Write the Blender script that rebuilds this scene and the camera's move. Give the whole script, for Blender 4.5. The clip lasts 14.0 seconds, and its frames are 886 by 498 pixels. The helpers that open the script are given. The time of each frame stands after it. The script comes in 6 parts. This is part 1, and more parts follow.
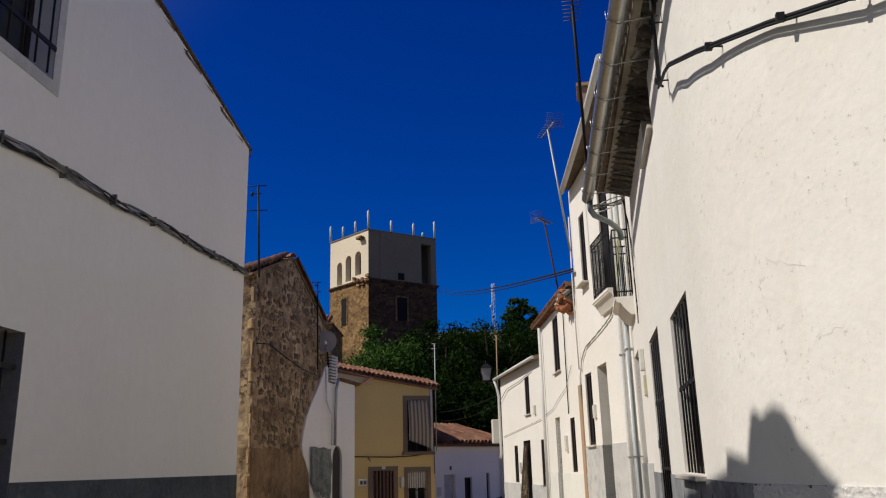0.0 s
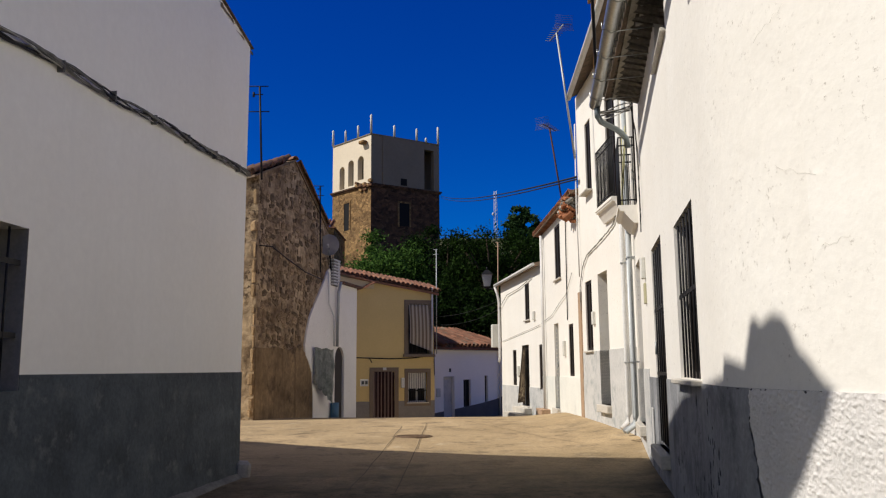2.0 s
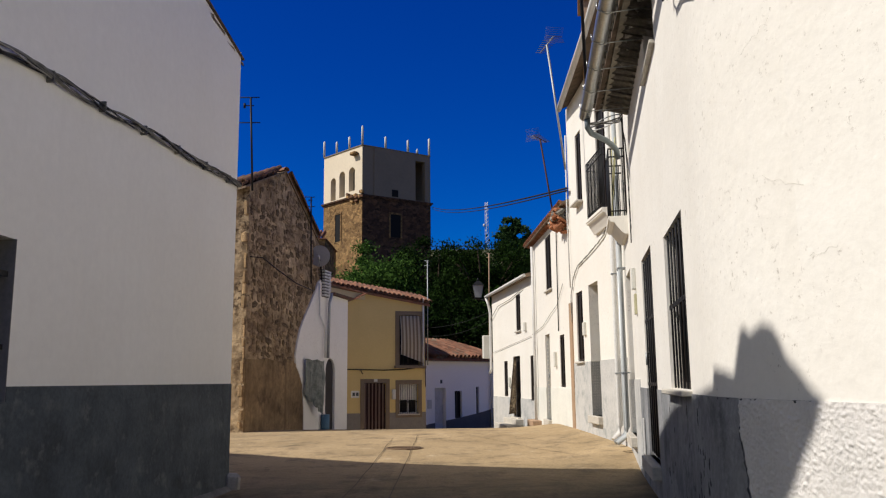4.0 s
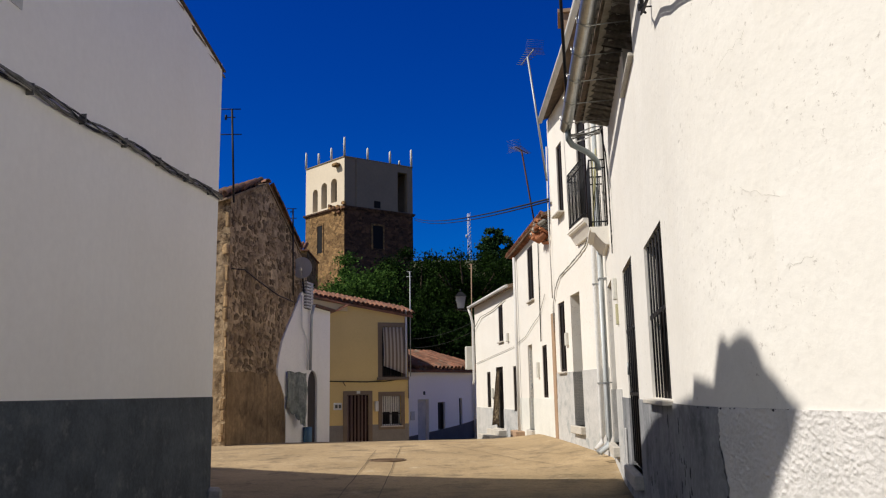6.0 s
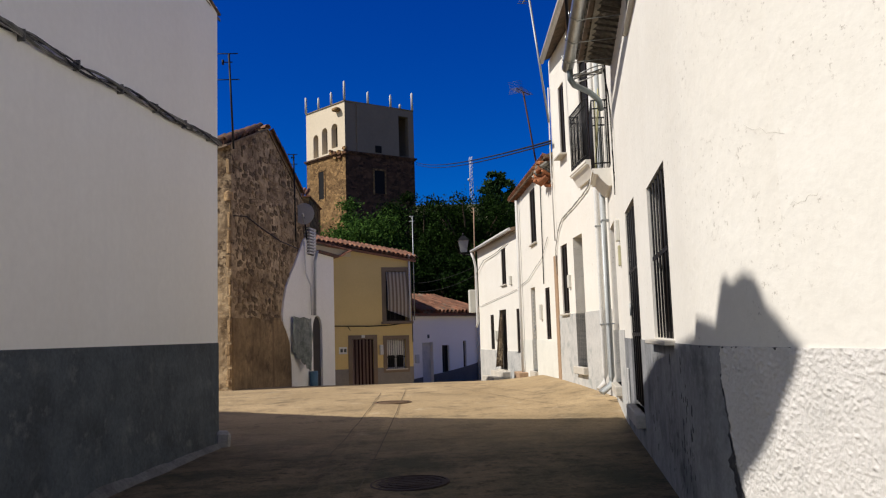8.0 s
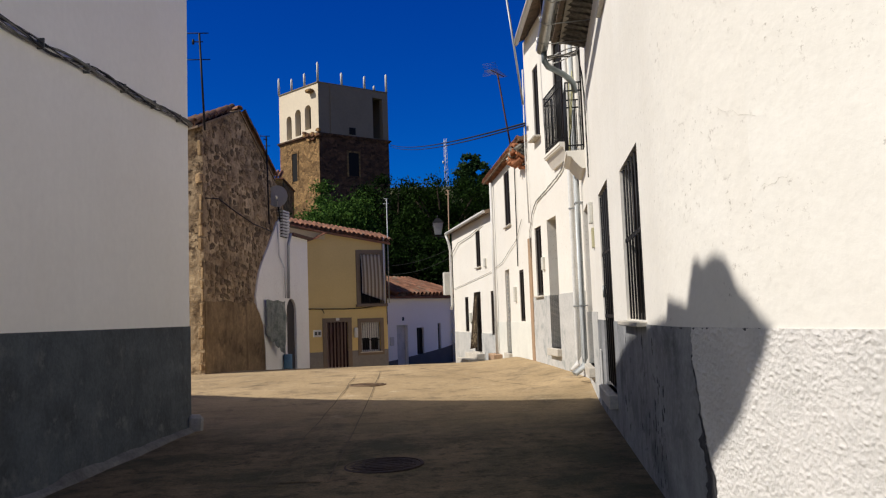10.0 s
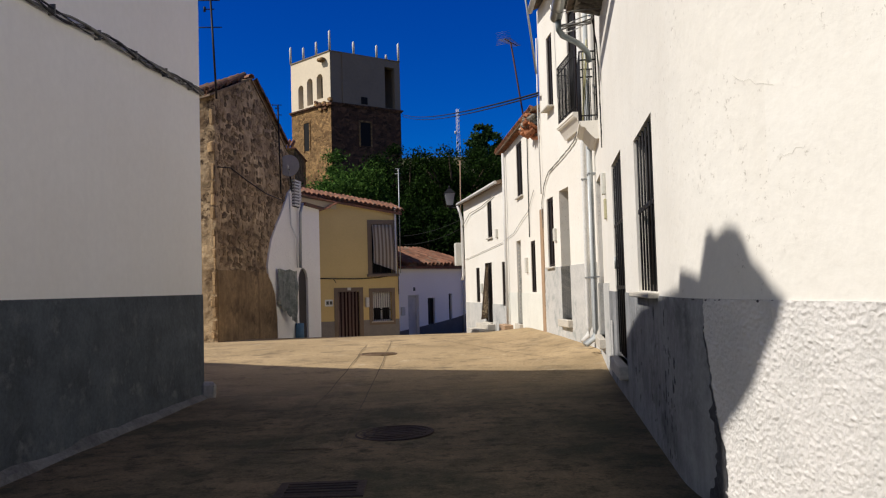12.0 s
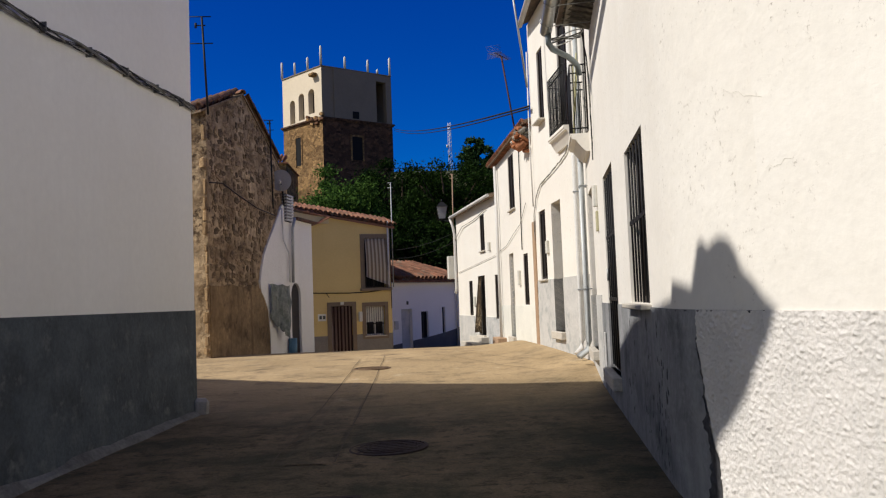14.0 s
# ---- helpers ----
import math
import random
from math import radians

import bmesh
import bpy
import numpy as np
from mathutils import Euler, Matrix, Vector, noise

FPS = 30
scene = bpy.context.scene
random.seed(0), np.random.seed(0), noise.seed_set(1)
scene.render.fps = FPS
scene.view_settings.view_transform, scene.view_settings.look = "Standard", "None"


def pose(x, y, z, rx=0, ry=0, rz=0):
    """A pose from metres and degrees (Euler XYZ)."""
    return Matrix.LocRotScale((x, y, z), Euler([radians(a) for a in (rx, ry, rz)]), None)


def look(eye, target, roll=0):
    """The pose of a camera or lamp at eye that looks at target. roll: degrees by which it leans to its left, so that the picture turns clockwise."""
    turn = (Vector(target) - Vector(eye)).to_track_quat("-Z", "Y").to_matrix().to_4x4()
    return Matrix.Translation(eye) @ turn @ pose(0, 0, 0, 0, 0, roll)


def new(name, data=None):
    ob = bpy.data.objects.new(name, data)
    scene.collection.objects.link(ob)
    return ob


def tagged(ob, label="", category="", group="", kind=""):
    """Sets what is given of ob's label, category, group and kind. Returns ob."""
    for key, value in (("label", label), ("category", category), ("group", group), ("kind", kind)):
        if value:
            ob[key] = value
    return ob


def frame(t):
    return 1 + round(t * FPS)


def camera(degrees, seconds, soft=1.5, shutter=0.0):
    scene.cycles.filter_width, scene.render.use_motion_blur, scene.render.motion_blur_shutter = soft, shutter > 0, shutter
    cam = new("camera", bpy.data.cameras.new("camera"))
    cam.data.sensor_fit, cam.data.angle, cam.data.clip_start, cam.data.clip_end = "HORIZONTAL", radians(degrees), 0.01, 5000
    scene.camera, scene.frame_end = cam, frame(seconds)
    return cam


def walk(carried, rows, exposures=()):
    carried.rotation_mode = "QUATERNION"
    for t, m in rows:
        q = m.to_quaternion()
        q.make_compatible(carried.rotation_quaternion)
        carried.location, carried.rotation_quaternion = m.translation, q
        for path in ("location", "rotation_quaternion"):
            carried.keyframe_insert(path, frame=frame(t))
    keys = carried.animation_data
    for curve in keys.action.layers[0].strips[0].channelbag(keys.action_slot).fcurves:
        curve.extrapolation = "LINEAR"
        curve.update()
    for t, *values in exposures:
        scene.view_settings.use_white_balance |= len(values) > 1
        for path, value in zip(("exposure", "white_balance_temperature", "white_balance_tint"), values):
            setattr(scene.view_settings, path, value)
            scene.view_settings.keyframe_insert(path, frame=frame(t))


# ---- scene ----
cam = camera(57.81, 14.0, soft=1.2)
PATH = [
    (0.0, -0.016, -0.063, 1.224, 0.97, 105.20, 1.50),
    (0.5, -0.032, -0.071, 1.203, 1.12, 102.44, 0.90),
    (1.0, -0.026, -0.026, 1.206, 1.82, 97.38, 0.71),
    (1.5, -0.031, -0.035, 1.210, 1.24, 97.29, 0.49),
    (2.0, -0.029, -0.031, 1.211, 0.92, 98.54, 0.47),
    (2.5, -0.024, -0.021, 1.212, 0.68, 98.60, 0.56),
    (3.0, -0.026, -0.025, 1.211, 1.02, 98.69, 0.34),
    (5.5, -0.017, -0.034, 1.202, -0.99, 100.15, 1.10),
    (6.0, -0.019, -0.049, 1.207, -0.88, 100.10, 1.05),
    (6.5, -0.020, -0.048, 1.200, -0.64, 99.46, 0.79),
    (7.0, -0.011, -0.049, 1.209, -0.05, 98.25, 1.12),
    (7.5, -0.014, -0.038, 1.203, -0.10, 96.65, 1.61),
    (8.0, -0.011, -0.026, 1.206, -0.58, 96.13, 1.81),
    (8.5, 0.000, -0.014, 1.208, -1.08, 95.44, 1.98),
    (11.0, -0.004, -0.004, 1.201, -2.71, 94.78, 1.99),
    (11.5, -0.005, -0.008, 1.199, -2.50, 94.48, 2.09),
    (12.0, -0.002, 0.007, 1.200, -1.58, 92.76, 1.63),
    (12.5, -0.003, -0.003, 1.201, -1.53, 93.55, 2.05),
    (13.0, -0.002, -0.002, 1.201, -1.67, 93.83, 2.19),
    (13.5, -0.002, -0.000, 1.200, -1.61, 93.74, 2.24),
    (14.0, 0.000, 0.000, 1.200, -2.06, 93.70, 2.20),
]
walk(cam, [(t, pose(x, y, z, p, r, w)) for t, x, y, z, w, p, r in PATH],
     exposures=[(0.0, -0.44, 6550, 10), (0.5, -0.20, 6550, 10), (1.0, -0.18, 6550, 10), (2.0, -0.16, 6550, 10), (14.0, -0.18, 6550, 10)])

# ---- light ----
SUN_EL, SUN_AZ = radians(45), radians(15)      # the light travels towards +x, turned 15 degrees to +y
to_sun = Vector((-math.cos(SUN_EL) * math.cos(SUN_AZ), -math.cos(SUN_EL) * math.sin(SUN_AZ), math.sin(SUN_EL)))
world = bpy.data.worlds.new("world")
scene.world = world
world.use_nodes = True
wn = world.node_tree
sky = wn.nodes.new("ShaderNodeTexSky")
sky.sky_type, sky.sun_disc = "NISHITA", False
sky.sun_elevation, sky.sun_rotation = SUN_EL, math.atan2(to_sun.x, to_sun.y)
sky.altitude, sky.air_density, sky.dust_density, sky.ozone_density = 500, 1.0, 0.1, 4.0
deep = wn.nodes.new("ShaderNodeHueSaturation")
deep.inputs["Hue"].default_value, deep.inputs["Saturation"].default_value = 0.532, 1.62
wn.links.new(sky.outputs[0], deep.inputs["Color"])
# the blue deepens away from the sun; the sky round the sun is milky
where = wn.nodes.new("ShaderNodeTexCoord")
toward = wn.nodes.new("ShaderNodeVectorMath")
toward.operation = "DOT_PRODUCT"
toward.inputs[1].default_value = to_sun
wn.links.new(where.outputs["Generated"], toward.inputs[0])
near_sun = wn.nodes.new("ShaderNodeMapRange")
near_sun.interpolation_type = "SMOOTHSTEP"
near_sun.inputs[1].default_value, near_sun.inputs[2].default_value = 0.36, 0.85
wn.links.new(toward.outputs["Value"], near_sun.inputs[0])
milky = wn.nodes.new("ShaderNodeHueSaturation")
milky.inputs["Saturation"].default_value, milky.inputs["Value"].default_value = 0.45, 0.80
wn.links.new(sky.outputs[0], milky.inputs["Color"])
blend = wn.nodes.new("ShaderNodeMix")
blend.data_type = "RGBA"
wn.links.new(near_sun.outputs[0], blend.inputs[0])
wn.links.new(deep.outputs[0], blend.inputs[6])
wn.links.new(milky.outputs[0], blend.inputs[7])
wn.links.new(blend.outputs[2], wn.nodes["Background"].inputs[0])
wn.nodes["Background"].inputs[1].default_value = 0.10
sun = new("sun", bpy.data.lights.new("sun", "SUN"))
sun.data.energy, sun.data.angle, sun.data.color = 5.0, radians(0.55), (1.0, 0.945, 0.875)
sun.matrix_world = look(Vector((0, 0, 40)) + to_sun * 10, (0, 0, 40))


# ---- materials ----
def nodes_of(name, rough=0.85, metal=0.0):
    m = bpy.data.materials.new(name)
    m.use_nodes = True
    b = m.node_tree.nodes["Principled BSDF"]
    b.inputs["Roughness"].default_value, b.inputs["Metallic"].default_value = rough, metal
    b.inputs["Specular IOR Level"].default_value = 0.25
    return m, m.node_tree.nodes, m.node_tree.links, b


def noise_node(n, l, scale, detail=6, rough=0.6, coords="Object", stretch=None):
    c = n.new("ShaderNodeTexCoord")
    t = n.new("ShaderNodeTexNoise")
    t.inputs["Scale"].default_value, t.inputs["Detail"].default_value, t.inputs["Roughness"].default_value = scale, detail, rough
    src = c.outputs[coords]
    if stretch:
        mp = n.new("ShaderNodeMapping")
        mp.inputs["Scale"].default_value = stretch
        l.new(src, mp.inputs[0])
        src = mp.outputs[0]
    l.new(src, t.inputs["Vector"])
    return t.outputs["Fac"]


def ramp(n, l, fac, a, b, ca=(0, 0, 0, 1), cb=(1, 1, 1, 1)):
    r = n.new("ShaderNodeValToRGB")
    e = r.color_ramp.elements
    e[0].position, e[1].position, e[0].color, e[1].color = a, b, ca, cb
    l.new(fac, r.inputs[0])
    return r.outputs[0]


def mixed(n, l, fac, a, b, mode="MIX"):
    m = n.new("ShaderNodeMix")
    m.data_type, m.blend_type = "RGBA", mode
    for sock, v in ((m.inputs[0], fac), (m.inputs[6], a), (m.inputs[7], b)):
        if isinstance(v, (int, float)):
            sock.default_value = v
        elif isinstance(v, tuple):
            sock.default_value = (*v[:3], 1)
        else:
            l.new(v, sock)
    return m.outputs[2]


def bumped(n, l, b, height, strength, distance, below=None):
    u = n.new("ShaderNodeBump")
    u.inputs["Strength"].default_value, u.inputs["Distance"].default_value = strength, distance
    l.new(height, u.inputs["Height"])
    if below is not None:
        l.new(below, u.inputs["Normal"])
    l.new(u.outputs[0], b.inputs["Normal"])
    return u.outputs[0]


def surface(name, base, second, rough=0.85, big=0.7, small=18.0, mix_big=0.6, grain=0.25, bump=0.3, depth=0.004,
            spots=None, spot_at=(0.66, 0.72), spot_scale=9.0, metal=0.0, streak=None, random_tint=0.0):
    """Two-scale surface: broad stains between two colours, grain, optional dark spots and vertical streaks."""
    m, n, l, b = nodes_of(name, rough, metal)
    f = ramp(n, l, noise_node(n, l, big, 5, 0.6), 0.35, 0.68)
    col = mixed(n, l, f, base, tuple(base[i] + (second[i] - base[i]) * mix_big for i in range(3)))
    g = noise_node(n, l, small, 8, 0.65)
    gr = ramp(n, l, g, 0.25, 0.75, (1 - grain,) * 3 + (1,), (1 + grain * 0.4,) * 3 + (1,))
    col = mixed(n, l, 1.0, col, gr, "MULTIPLY")
    if streak:
        s = ramp(n, l, noise_node(n, l, 3.0, 5, 0.6, stretch=(2.2, 2.2, 0.16)), 0.52, 0.75)
        col = mixed(n, l, s, col, streak)
    if spots:
        area = ramp(n, l, noise_node(n, l, 1.1, 3), 0.42, 0.60)
        s = ramp(n, l, noise_node(n, l, spot_scale, 7, 0.72), *spot_at)
        s = mixed(n, l, 1.0, s, area, "MULTIPLY")
        col = mixed(n, l, s, col, spots)
    if random_tint:
        o = n.new("ShaderNodeObjectInfo")
        r = ramp(n, l, o.outputs["Random"], 0, 1, (1 - random_tint,) * 3 + (1,), (1 + random_tint * 0.6,) * 3 + (1,))
        col = mixed(n, l, 1.0, col, r, "MULTIPLY")
        geo = n.new("ShaderNodeNewGeometry")
        r = ramp(n, l, geo.outputs["Random Per Island"], 0, 1, (1 - random_tint,) * 3 + (1,), (1 + random_tint * 0.8,) * 3 + (1,))
        col = mixed(n, l, 1.0, col, r, "MULTIPLY")
    l.new(col, b.inputs["Base Color"])
    u = bumped(n, l, b, noise_node(n, l, big * 2.5, 4), 0.35, depth * 6)
    bumped(n, l, b, g, bump, depth, u)
    return m


def plain(name, col, rough=0.6, metal=0.0, grain=0.15, scale=30):
    return surface(name, col, tuple(c * 0.75 for c in col), rough, 2.0, scale, 0.5, grain, 0.15, 0.002, metal=metal)


WHITE = surface("whitewash", (0.86, 0.83, 0.76), (0.79, 0.75, 0.67), 0.9, 0.8, 14, 0.7, 0.05, 0.6, 0.006,
                spots=(0.46, 0.42, 0.36), spot_at=(0.585, 0.67), spot_scale=22.0)
WHITE_STAINED = surface("whitewash_streaked", (0.90, 0.88, 0.82), (0.84, 0.81, 0.74), 0.9, 0.5, 12, 0.8, 0.05, 0.3, 0.004, streak=(0.85, 0.83, 0.775))
DADO_DARK = surface("dado_slate_paint", (0.092, 0.112, 0.128), (0.045, 0.054, 0.062), 0.8, 2.2, 30, 0.9, 0.35, 0.6, 0.008,
                    spots=(0.17, 0.185, 0.19), spot_at=(0.54, 0.68), spot_scale=3.5)
DADO_PALE = surface("dado_pale_grey", (0.62, 0.61, 0.58), (0.50, 0.50, 0.48), 0.9, 1.6, 30, 0.8, 0.2, 0.5, 0.006,
                    spots=(0.34, 0.36, 0.35), spot_at=(0.47, 0.60), spot_scale=4.0)
DADO_WHITE = surface("dado_greenish_white", (0.80, 0.80, 0.73), (0.72, 0.72, 0.66), 0.9, 1.6, 30, 0.8, 0.1, 0.4, 0.005)
DADO_FLAKED = surface("dado_flaked_paint", (0.37, 0.375, 0.38), (0.19, 0.20, 0.21), 0.9, 1.5, 20, 0.9, 0.3, 0.7, 0.008,
                      spots=(0.12, 0.125, 0.13), spot_at=(0.47, 0.62), spot_scale=2.6, streak=(0.34, 0.34, 0.345))
CHARCOAL = surface("charcoal_dado", (0.15, 0.145, 0.14), (0.11, 0.105, 0.10), 0.9, 1.5, 25)
FRESH_WHITE = surface("fresh_whitewash", (0.93, 0.905, 0.84), (0.89, 0.86, 0.79), 0.9, 0.7, 14, 0.7, 0.04, 0.3, 0.004)
TAR = plain("tarred_joint", (0.10, 0.08, 0.055), 0.9)
FOOT_DARK = surface("worn_dado_foot", (0.20, 0.20, 0.19), (0.09, 0.09, 0.085), 0.9, 3.0, 30, 0.9, 0.4, 0.6, 0.01)
# black of flaked paint and the split, also of the painted ledge shadow
FLAKE_SHADE = surface("flake_and_shade_black", (0.05, 0.05, 0.055), (0.12, 0.12, 0.125), 0.95, 6, 40, 0.9, 0.5, 0.6, 0.006)
CRACK = plain("crack_shadow", (0.56, 0.52, 0.45), 0.95)
FOOT = surface("worn_render_foot", (0.42, 0.40, 0.36), (0.28, 0.26, 0.22), 0.9, 2.0, 30, 0.9, 0.3, 0.6, 0.01)


def roughcast():
    m, n, l, b = nodes_of("roughcast", 0.95)
    v = noise_node(n, l, 62, 6, 0.7)
    w = noise_node(n, l, 2.2, 5, 0.6)
    col = mixed(n, l, ramp(n, l, w, 0.42, 0.7), (0.78, 0.75, 0.71), (0.67, 0.65, 0.615))
    # old blackened cracks and flaking
    c = ramp(n, l, noise_node(n, l, 2.0, 8, 0.75, stretch=(1.6, 1.6, 0.7)), 0.70, 0.76)
    col = mixed(n, l, c, col, (0.30, 0.29, 0.28))
    pits = ramp(n, l, noise_node(n, l, 40, 5, 0.7), 0.66, 0.72)
    col = mixed(n, l, pits, col, (0.58, 0.56, 0.53))
    l.new(col, b.inputs["Base Color"])
    u = bumped(n, l, b, ramp(n, l, v, 0.30, 0.80), 0.6, 0.009)
    bumped(n, l, b, noise_node(n, l, 150, 4), 0.4, 0.003, u)
    return m


ROUGHCAST = roughcast()


def concrete_road():
    m, n, l, b = nodes_of("road_concrete", 0.92)
    f = ramp(n, l, noise_node(n, l, 0.5, 6, 0.65), 0.35, 0.7)
    col = mixed(n, l, f, (0.52, 0.385, 0.22), (0.37, 0.27, 0.148))
    st = ramp(n, l, noise_node(n, l, 1.3, 9, 0.78), 0.50, 0.66)
    col = mixed(n, l, st, col, (0.20, 0.15, 0.09))
    pit = ramp(n, l, noise_node(n, l, 14, 6, 0.8), 0.56, 0.66)
    col = mixed(n, l, pit, col, (0.22, 0.165, 0.10))
    pale = ramp(n, l, noise_node(n, l, 2.4, 7, 0.7), 0.58, 0.72)
    col = mixed(n, l, pale, col, (0.56, 0.45, 0.30))
    # near the viewer, shade is put into the colour, with moss and oil
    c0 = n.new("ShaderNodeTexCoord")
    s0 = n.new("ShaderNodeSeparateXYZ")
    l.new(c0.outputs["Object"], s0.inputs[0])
    dim = n.new("ShaderNodeMapRange")
    dim.inputs[1].default_value, dim.inputs[2].default_value = 12.5, 8.0
    l.new(s0.outputs[1], dim.inputs[0])
    dimc = mixed(n, l, ramp(n, l, noise_node(n, l, 1.1, 8, 0.75), 0.40, 0.60), (0.065, 0.062, 0.034), (0.19, 0.14, 0.082))
    dimc = mixed(n, l, ramp(n, l, noise_node(n, l, 5.0, 8, 0.8), 0.50, 0.62), dimc, (0.045, 0.042, 0.022))
    col = mixed(n, l, dim.outputs[0], col, dimc)
    g = noise_node(n, l, 45, 8, 0.7)
    col = mixed(n, l, 1.0, col, ramp(n, l, g, 0.3, 0.7, (0.56, 0.55, 0.54, 1), (1.22, 1.22, 1.22, 1)), "MULTIPLY")
    # dry verge and scrub past the last houses
    geo = n.new("ShaderNodeTexCoord")
    sep = n.new("ShaderNodeSeparateXYZ")
    l.new(geo.outputs["Object"], sep.inputs[0])
    far = n.new("ShaderNodeMapRange")
    far.inputs[1].default_value, far.inputs[2].default_value = 38.0, 42.0
    l.new(sep.outputs[1], far.inputs[0])
    green = mixed(n, l, ramp(n, l, noise_node(n, l, 0.6, 6), 0.4, 0.6), (0.05, 0.07, 0.025), (0.10, 0.09, 0.04))
    col = mixed(n, l, far.outputs[0], col, green)
    l.new(col, b.inputs["Base Color"])
    u = bumped(n, l, b, noise_node(n, l, 3.0, 5), 0.4, 0.02)
    bumped(n, l, b, g, 0.5, 0.006, u)
    return m


ROAD = concrete_road()
AERIAL_ROD = plain("dull_aluminium", (0.16, 0.15, 0.15), 0.5, 0.4)
IRON = plain("black_iron", (0.018, 0.018, 0.02), 0.55, 0.3)
CAST = surface("cast_iron", (0.040, 0.030, 0.028), (0.065, 0.045, 0.036), 0.85, 4.0, 40, 0.9, 0.4, 0.4, 0.003)
RUST_DARK = plain("dark_rust", (0.09, 0.045, 0.035), 0.8, 0.2, 0.4)
RUST = plain("rusty_iron", (0.24, 0.16, 0.10), 0.8, 0.2, 0.4)
ZINC = plain("galvanised_metal", (0.42, 0.44, 0.44), 0.5, 0.5, 0.25)
GUTTER = plain("weathered_gutter", (0.46, 0.47, 0.45), 0.30, 0.8, 0.3)
PIPE_WHITE = plain("painted_pipe", (0.70, 0.69, 0.66), 0.6)
PIPE_GREY = plain("grey_pipe", (0.50, 0.53, 0.53), 0.6, 0.0)
STEEL_PIPE = plain("dull_steel_pipe", (0.24, 0.28, 0.29), 0.42, 0.5)
CABLE = plain("black_cable", (0.02, 0.02, 0.022), 0.7)
CABLE_GREY = surface("dusty_cable", (0.27, 0.26, 0.23), (0.10, 0.10, 0.09), 0.85, 9.0, 40, 0.9, 0.4, 0.4, 0.004)
CABLE_PALE = plain("pale_grey_cable", (0.38, 0.36, 0.32), 0.8)
CANE = plain("pale_cane", (0.55, 0.52, 0.28), 0.6)
# near-black colour for unlit depth: rooms, openings, gully and drain gaps
DARK = plain("unlit_depth", (0.012, 0.012, 0.013), 0.9)
DOOR_DARK = plain("dark_door", (0.03, 0.022, 0.018), 0.55)
SHUTTER = plain("grey_green_shutter", (0.10, 0.11, 0.09), 0.7)
SILL = surface("stone_sill", (0.62, 0.58, 0.5), (0.5, 0.46, 0.4), 0.85, 3, 30)
TERRACOTTA = surface("terracotta_tile", (0.33, 0.145, 0.083), (0.15, 0.083, 0.052), 0.9, 2.5, 20, 0.9, 0.35, 0.4, 0.004,
                     spots=(0.16, 0.14, 0.10), spot_at=(0.5, 0.62), spot_scale=4.0, random_tint=0.35)
TILE_OLD = surface("old_clay_tile", (0.27, 0.19, 0.13), (0.16, 0.12, 0.085), 0.95, 3, 22, 0.9, 0.4, 0.5, 0.005,
                   spots=(0.10, 0.09, 0.06), spot_at=(0.5, 0.6), spot_scale=5.0, random_tint=0.3)
TILE_RED = surface("brown_red_tile", (0.27, 0.13, 0.08), (0.16, 0.10, 0.065), 0.95, 3, 22, 0.9, 0.4, 0.5, 0.005,
                   spots=(0.09, 0.08, 0.055), spot_at=(0.46, 0.58), spot_scale=5.0, random_tint=0.3)
BRICK_ORANGE = surface("broken_orange_brick", (0.42, 0.17, 0.08), (0.26, 0.11, 0.06), 0.95, 5, 25, 0.9, 0.4, 0.5, 0.005, random_tint=0.4)
TILE_SOOT = surface("limewashed_old_tile", (0.30, 0.27, 0.22), (0.10, 0.085, 0.07), 0.95, 5, 22, 1.0, 0.5, 0.5, 0.006, random_tint=0.5)
EAVE_MORTAR = surface("sooty_mortar", (0.46, 0.43, 0.37), (0.08, 0.07, 0.06), 0.95, 6.0, 30, 1.0, 0.5, 0.8, 0.01, random_tint=0.5)
EAVE_BOARD = surface("weathered_board", (0.42, 0.38, 0.30), (0.22, 0.19, 0.15), 0.85, 3.0, 25, 0.9, 0.3, 0.4, 0.004)
OCHRE = surface("ochre_paint", (0.73, 0.56, 0.24), (0.66, 0.50, 0.21), 0.9, 0.8, 18, 0.7, 0.08, 0.2, 0.003)
OCHRE_PALE = surface("faded_ochre_paint", (0.68, 0.56, 0.33), (0.60, 0.49, 0.29), 0.9, 0.8, 18, 0.7, 0.08, 0.2, 0.003)
TAUPE = plain("taupe_surround", (0.22, 0.17, 0.12), 0.85)
GREY_DADO = surface("grey_dado", (0.27, 0.25, 0.22), (0.2, 0.19, 0.17), 0.9, 1.5, 25)
BROWN_POST = surface("brown_render_strip", (0.46, 0.31, 0.20), (0.36, 0.25, 0.16), 0.9, 2, 25)
MORTAR = surface("lime_mortar", (0.60, 0.45, 0.27), (0.15, 0.095, 0.05), 0.95, 1.4, 7, 1.0, 0.5, 1.0, 0.03,
                 spots=(0.075, 0.048, 0.028), spot_at=(0.50, 0.58), spot_scale=5.5)
STONE = surface("brown_fieldstone", (0.46, 0.33, 0.19), (0.17, 0.108, 0.056), 0.9, 2.6, 7, 0.95, 0.6, 1.0, 0.04, spots=(0.44, 0.33, 0.20), spot_at=(0.48, 0.60), spot_scale=6.0, random_tint=0.5)
QUOIN = surface("ochre_quoin_stone", (0.40, 0.27, 0.14), (0.24, 0.16, 0.085), 0.9, 2.0, 12, 0.9, 0.35, 0.8, 0.02, random_tint=0.3)
